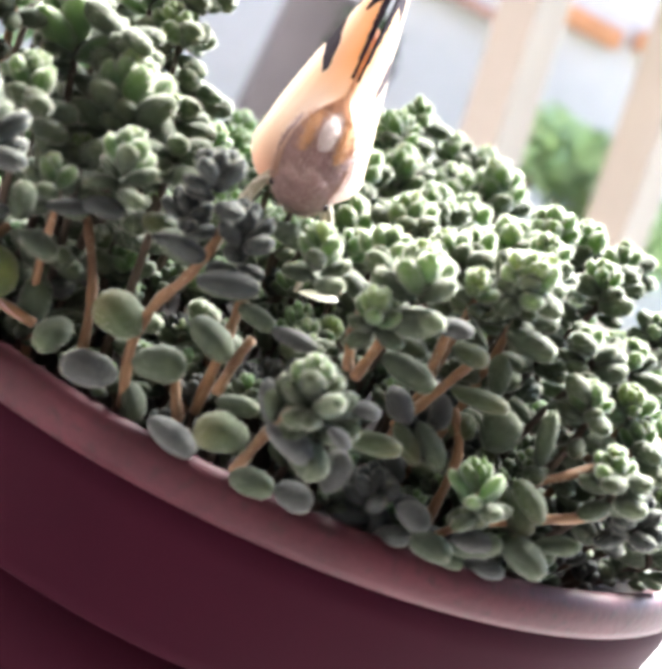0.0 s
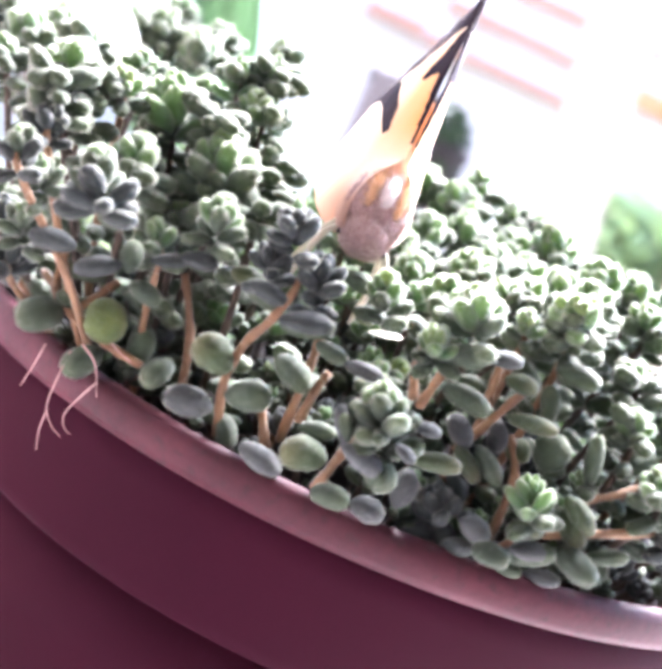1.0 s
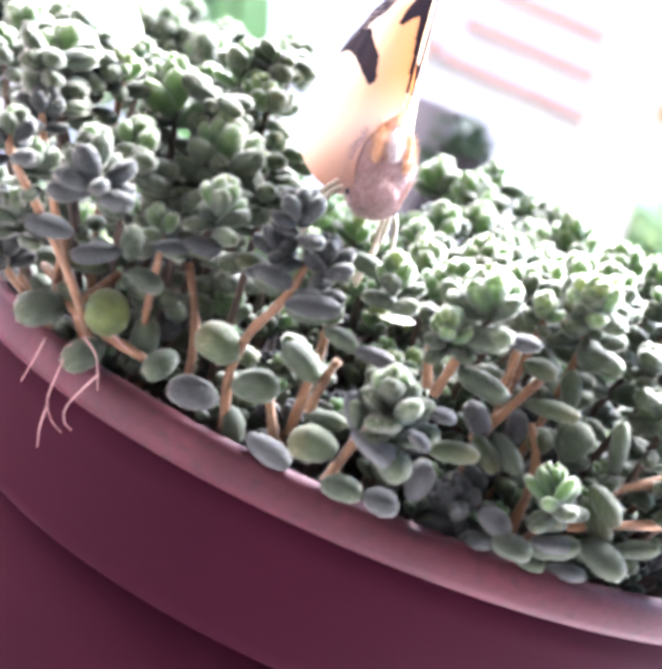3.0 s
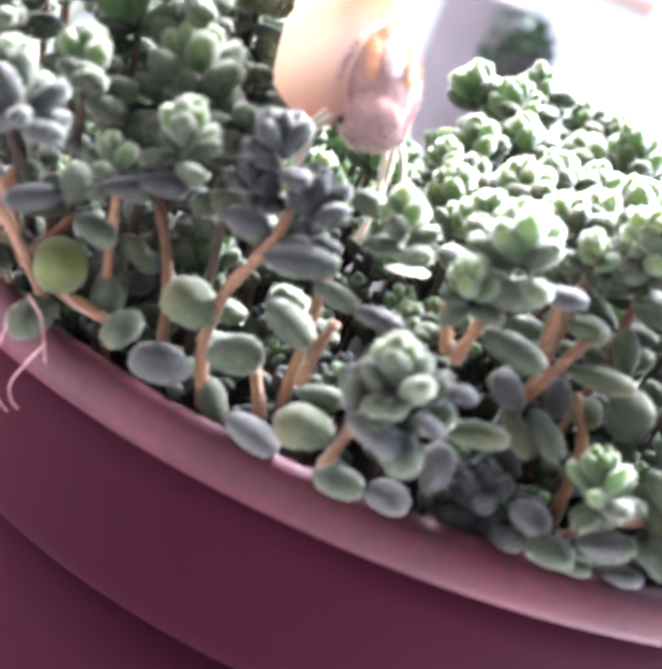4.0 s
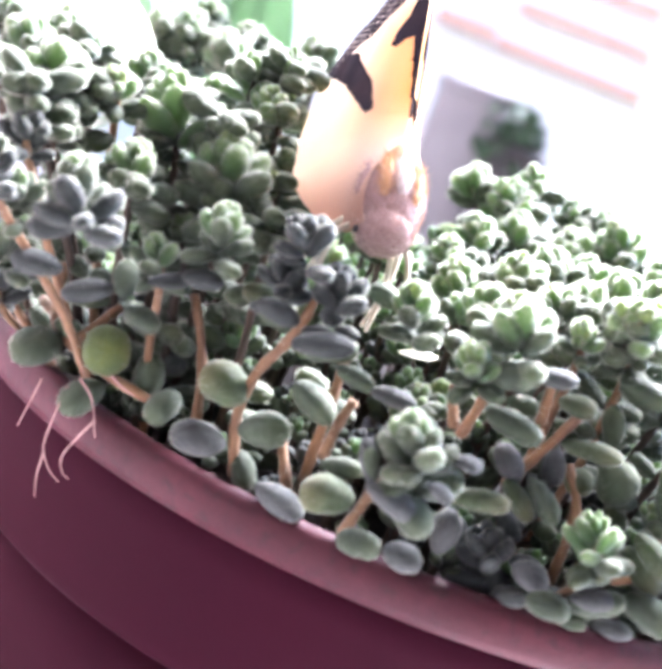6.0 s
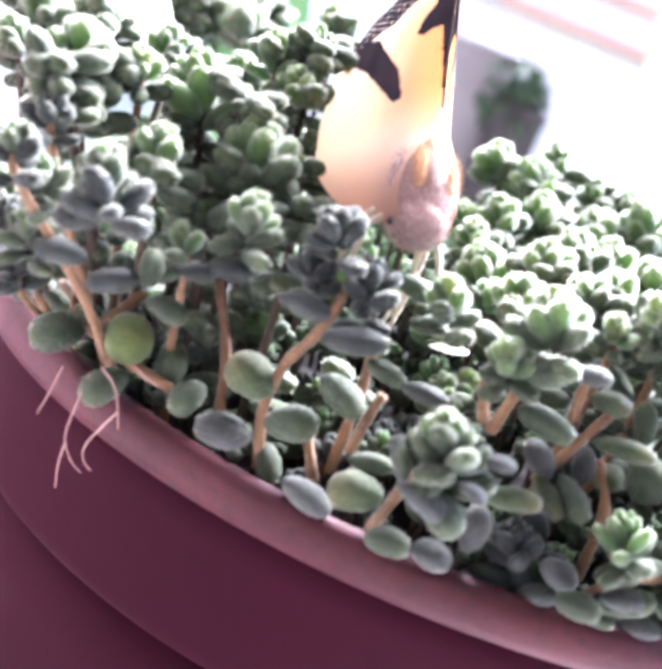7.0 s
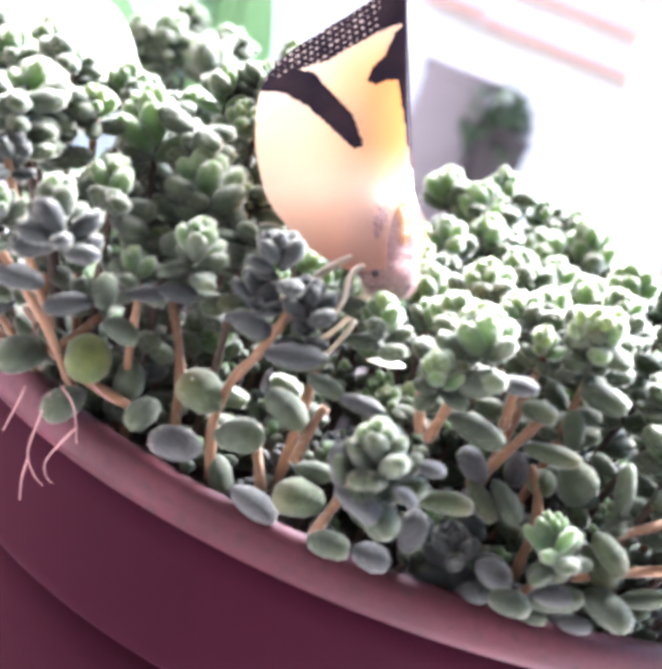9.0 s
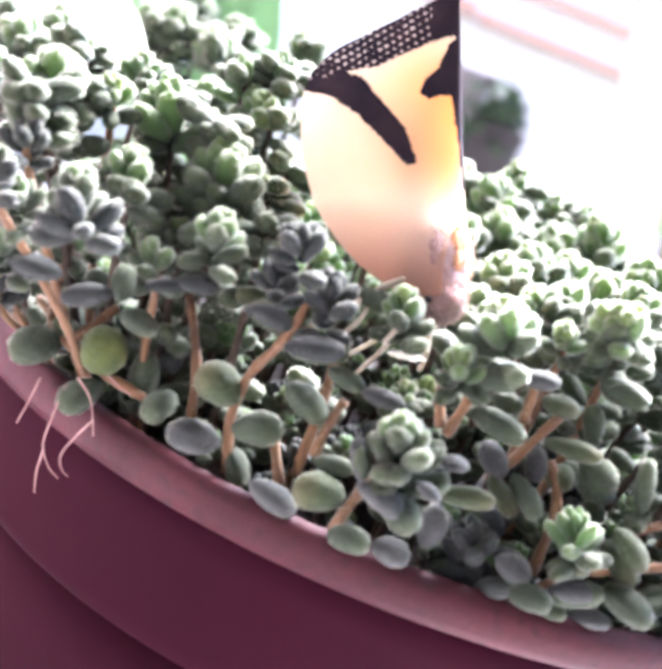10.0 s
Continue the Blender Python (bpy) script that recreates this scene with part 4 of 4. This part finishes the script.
def far_plant(x, y, seed):
    rng = random.Random(seed)
    p = tagged(new("potted_plant"), "small leafy plant in a dark flowerpot", "potted plant")
    p.matrix_basis = Matrix.Translation((x, y, 0))
    part("pot", lathe("pot", [(0, 0), (0.018, 0), (0.024, 0.2), (0.026, 0.2), (0.026, 0.206), (0.022, 0.206), (0.021, 0.195), (0, 0.195)], DARKPOT, 32), p, "dark flowerpot")
    verts, faces = [], []
    for _ in range(170):
        a, e, r = rng.uniform(0, 6.28), rng.uniform(-0.7, 1.4), rng.uniform(0.012, 0.034)
        c = Vector((math.cos(a) * math.cos(e) * r - 0.01, math.sin(a) * math.cos(e) * r, 0.2 + math.sin(e) * r * 1.3))
        d = Vector((rng.uniform(-1, 1), rng.uniform(-1, 1), rng.uniform(-0.2, 1))).normalized() * 0.009
        s = d.cross(Vector((rng.uniform(-1, 1), rng.uniform(-1, 1), rng.uniform(-1, 1)))).normalized() * 0.004
        k = len(verts)
        verts += [c - d, c + s, c + d, c - s]
        faces.append((k, k + 1, k + 2, k + 3))
    part("foliage", mesh_of("foliage", verts, faces, [FOLIAGE_DARK]), p, "dark green leaves")


far_plant(0.078, 0.76, 4)


def broad_leaf(name, base, tip, width, mat, label, curl=0.15):
    """A single broad blade of a leaf with a rib, thin but curved, on its stalk."""
    base, tip = Vector(base), Vector(tip)
    axis = tip - base
    side = axis.cross(Vector((0.1, -1, 0.15))).normalized()
    up = side.cross(axis).normalized()
    verts, faces, N, M = [], [], 20, 10
    for i in range(N + 1):
        t = i / N
        half = width / 2 * math.sin(math.pi * min(1, t * 0.96 + 0.04)) ** 0.7
        for j in range(-M, M + 1):
            s = j / M
            verts.append(axis * t + side * half * s + up * (curl * width * (s * s) + 0.02 * width * math.cos(s * 9)) + up * axis.length * 0.12 * math.sin(math.pi * t))
    for i in range(N):
        for j in range(2 * M):
            a = i * (2 * M + 1) + j
            faces.append((a, a + 1, a + 2 * M + 2, a + 2 * M + 1))
    ob = tagged(new(name), label, "leaf")
    ob.matrix_basis = Matrix.Translation(base)
    b = part("blade", mesh_of("blade", verts, faces, [mat]), ob)
    b.modifiers.new("thick", "SOLIDIFY").thickness = 0.0006
    return ob


def roots():
    r = tagged(new("hanging_roots"), "thin pink bare roots hanging over the pot's rim", "roots")
    for pts in HANGING:
        line = bent([Vector(q) * MM + Vector((0, 0, RIM_Z)) for q in pts], 5)
        part("root", tube("root", line, [0.00017 - 0.0001 * i / len(line) for i in range(len(line))], ROOT, 5), r)


HANGING = [
    [(-59.0, -70.6, 2.6), (-59.4, -70.9, -0.9), (-60.2, -70.2, -5.2)],
    [(-54.8, -73.3, 4.1), (-54.9, -75.1, -0.7), (-54.8, -75.1, -4.8), (-53.0, -75.8, -7.2), (-51.0, -77.2, -7.7)],
    [(-54.5, -75.3, -5.3), (-54.5, -74.8, -8.9), (-53.7, -75.3, -11.9)],
    [(-53.5, -74.2, 5.9), (-50.3, -78.2, 5.1), (-48.1, -79.6, 0.9)],
    [(-49.0, -78.5, 2.7), (-50.5, -78.1, -0.6), (-51.7, -77.3, -4.1), (-51.0, -77.2, -6.2), (-49.7, -78.0, -6.5)],
    [(-49.6, -74.5, 7.9), (-47.7, -74.5, 7.0), (-45.8, -74.6, 6.5)]]
roots()


def bush(x, y, z, size, seed):
    """A clump of small leaves on twigs, beyond the ledge."""
    rng = random.Random(seed)
    p = tagged(new("bush"), "soft green bush behind the railing", "bush", "bushes behind the railing")
    p.matrix_basis = Matrix.Translation((x, y, -0.85))
    part("trunk", tube("trunk", [(0, 0, 0), (0.01, 0, 0.4), (0, 0, z + 0.85)], [0.02, 0.015, 0.008], STEM), p)
    verts, faces = [], []
    for _ in range(500):
        d = Vector((rng.gauss(0, 1), rng.gauss(0, 1), rng.gauss(0, 1))).normalized() * size * rng.random() ** 0.4
        d.z *= 0.8
        c = Vector((0, 0, z + 0.85)) + d
        a = Vector((rng.uniform(-1, 1), rng.uniform(-1, 1), rng.uniform(-0.3, 1))).normalized() * 0.014
        s = a.cross(Vector((rng.uniform(-1, 1), rng.uniform(-1, 1), rng.uniform(-1, 1)))).normalized() * 0.007
        k = len(verts)
        verts += [c - a, c + s, c + a, c - s]
        faces.append((k, k + 1, k + 2, k + 3))
    part("crown", mesh_of("crown", verts, faces, [FOLIAGE]), p, "green leaves")


for row in ((0.39, 1.25, 0.2, 0.07, 1), (0.47, 1.25, 0.19, 0.08, 2), (0.56, 1.25, 0.15, 0.08, 3)):
    bush(*row)


def leafy_plant():
    p = tagged(new("broad_leaf_plant"), "broad-leaved plant with pale and green leaves behind the sedum", "plant")
    p.matrix_basis = Matrix.Translation((-0.13, 0.16, 0))
    # the first leaf's sunlit look comes from its whitened material
    for base, tip, width, mat, label in (((0.057, -0.16, 0.191), (0.034, -0.158, 0.203), 0.0155, PALE_LEAF, "pale leaf whitened as if in full sun"),
                                         ((0.066, -0.1, 0.16), (0.061, -0.1, 0.232), 0.024, BROAD_GREEN, "green leaf"),
                                         ((0.054, -0.11, 0.178), (0.028, -0.11, 0.212), 0.014, BROAD_GREEN, "green leaf")):
        if base[2] > 0.1:
            stalk = bent([(0, 0, 0), (base[0] * 0.4, base[1] * 0.5, base[2] * 0.75), base], 6)
            part("stalk", tube("stalk", stalk, [0.0016] * len(stalk), BROAD_GREEN), p)
        o = broad_leaf("leaf", base, tip, width, mat, label)
        o.parent = p
        del o["category"]
        for c in o.children:
            c.name = "blade"


leafy_plant()


def pink_pot():
    p = tagged(new("pink_pot"), "bright pink plastic pot beside the maroon one", "flower pot")
    p.matrix_basis = Matrix.Translation((-0.157, 0.04, 0.0))
    part("body", lathe("body", [(0, 0), (0.05, 0), (0.063, 0.088), (0.066, 0.088), (0.066, 0.096), (0.06, 0.096), (0.057, 0.08), (0, 0.08)], PINK, 64), p)
    part("soil", lathe("soil", [(0.0575, 0.082), (0.03, 0.085), (0, 0.086)], SOIL, 40), p)


pink_pot()


def threads():
    """Fine spider threads and loose hairs caught between the sprigs."""
    rng = random.Random(21)
    t = tagged(new("spider_threads"), "fine white spider threads between the sedum heads", "threads")
    for a, b in zip(THREADS[::2], THREADS[1::2]):
        a, b = Vector(a) * MM + Vector((0, 0, RIM_Z)), Vector(b) * MM + Vector((0, 0, RIM_Z))
        sag = Vector((rng.uniform(-1, 1), rng.uniform(-1, 1), -1.5)) * 0.0012
        line = bent([a, a.lerp(b, 0.35) + sag, a.lerp(b, 0.7) + sag * 0.6, b], 5)
        part("thread", tube("thread", line, [0.000015] * len(line), HAIR, 4), t)


THREADS = [(-67.7, -88.0, 39.0), (-61.0, -88.0, 37.0), (-61.0, -88.0, 37.0), (-53.9, -80.0, 40.0), (-40.0, -66.0, 45.1), (-42.8, -66.0, 45.8), (5.3, -72.0, 42.2), (13.0, -74.0, 38.1), (9.5, -76.0, 39.7), (7.9, -78.0, 32.7), (29.0, -87.0, 7.5), (33.0, -84.0, 9.8), (-45.0, -76.0, 16.6), (-40.8, -76.0, 15.1), (10.2, -76.0, 33.7), (16.8, -74.0, 35.1)]
threads()


def motions():
    walk(MOTH, [
        (0.0, pose(-0.0210, -0.0763, 0.1872, -2.5, 54.8, -96.0)),
        (1.0, pose(-0.0214, -0.0764, 0.1872, -12.1, 57.2, -97.3)),
        (2.0, pose(-0.0227, -0.0763, 0.1880, -15.8, 57.5, -95.3)),
        (2.2, pose(-0.0219, -0.0763, 0.1883, -15.2, 58.0, -93.7)),
        (3.3, pose(-0.0216, -0.0762, 0.1907, 0.1, 53.4, -74.8)),
        (3.5, pose(-0.0215, -0.0761, 0.1907, 0.0, 49.8, -74.6)),
        (4.5, pose(-0.0218, -0.0760, 0.1894, -1.6, 47.2, -73.7)),
        (5.5, pose(-0.0224, -0.0760, 0.1880, -5.1, 49.6, -74.6)),
        (5.7, pose(-0.0215, -0.0760, 0.1884, -4.1, 51.7, -73.8)),
        (6.8, pose(-0.0213, -0.0760, 0.1894, -3.4, 49.0, -73.1)),
        (7.5, pose(-0.0194, -0.0757, 0.1873, -16.2, 49.4, -71.7)),
        (8.5, pose(-0.0175, -0.0756, 0.1866, -17.8, 53.1, -66.6)),
        (9.0, pose(-0.0130, -0.0750, 0.1868, -26.5, 49.2, -60.2)),
        (10.0, pose(-0.0075, -0.0748, 0.1839, -32.5, 52.8, -58.0)),
    ])


motions()
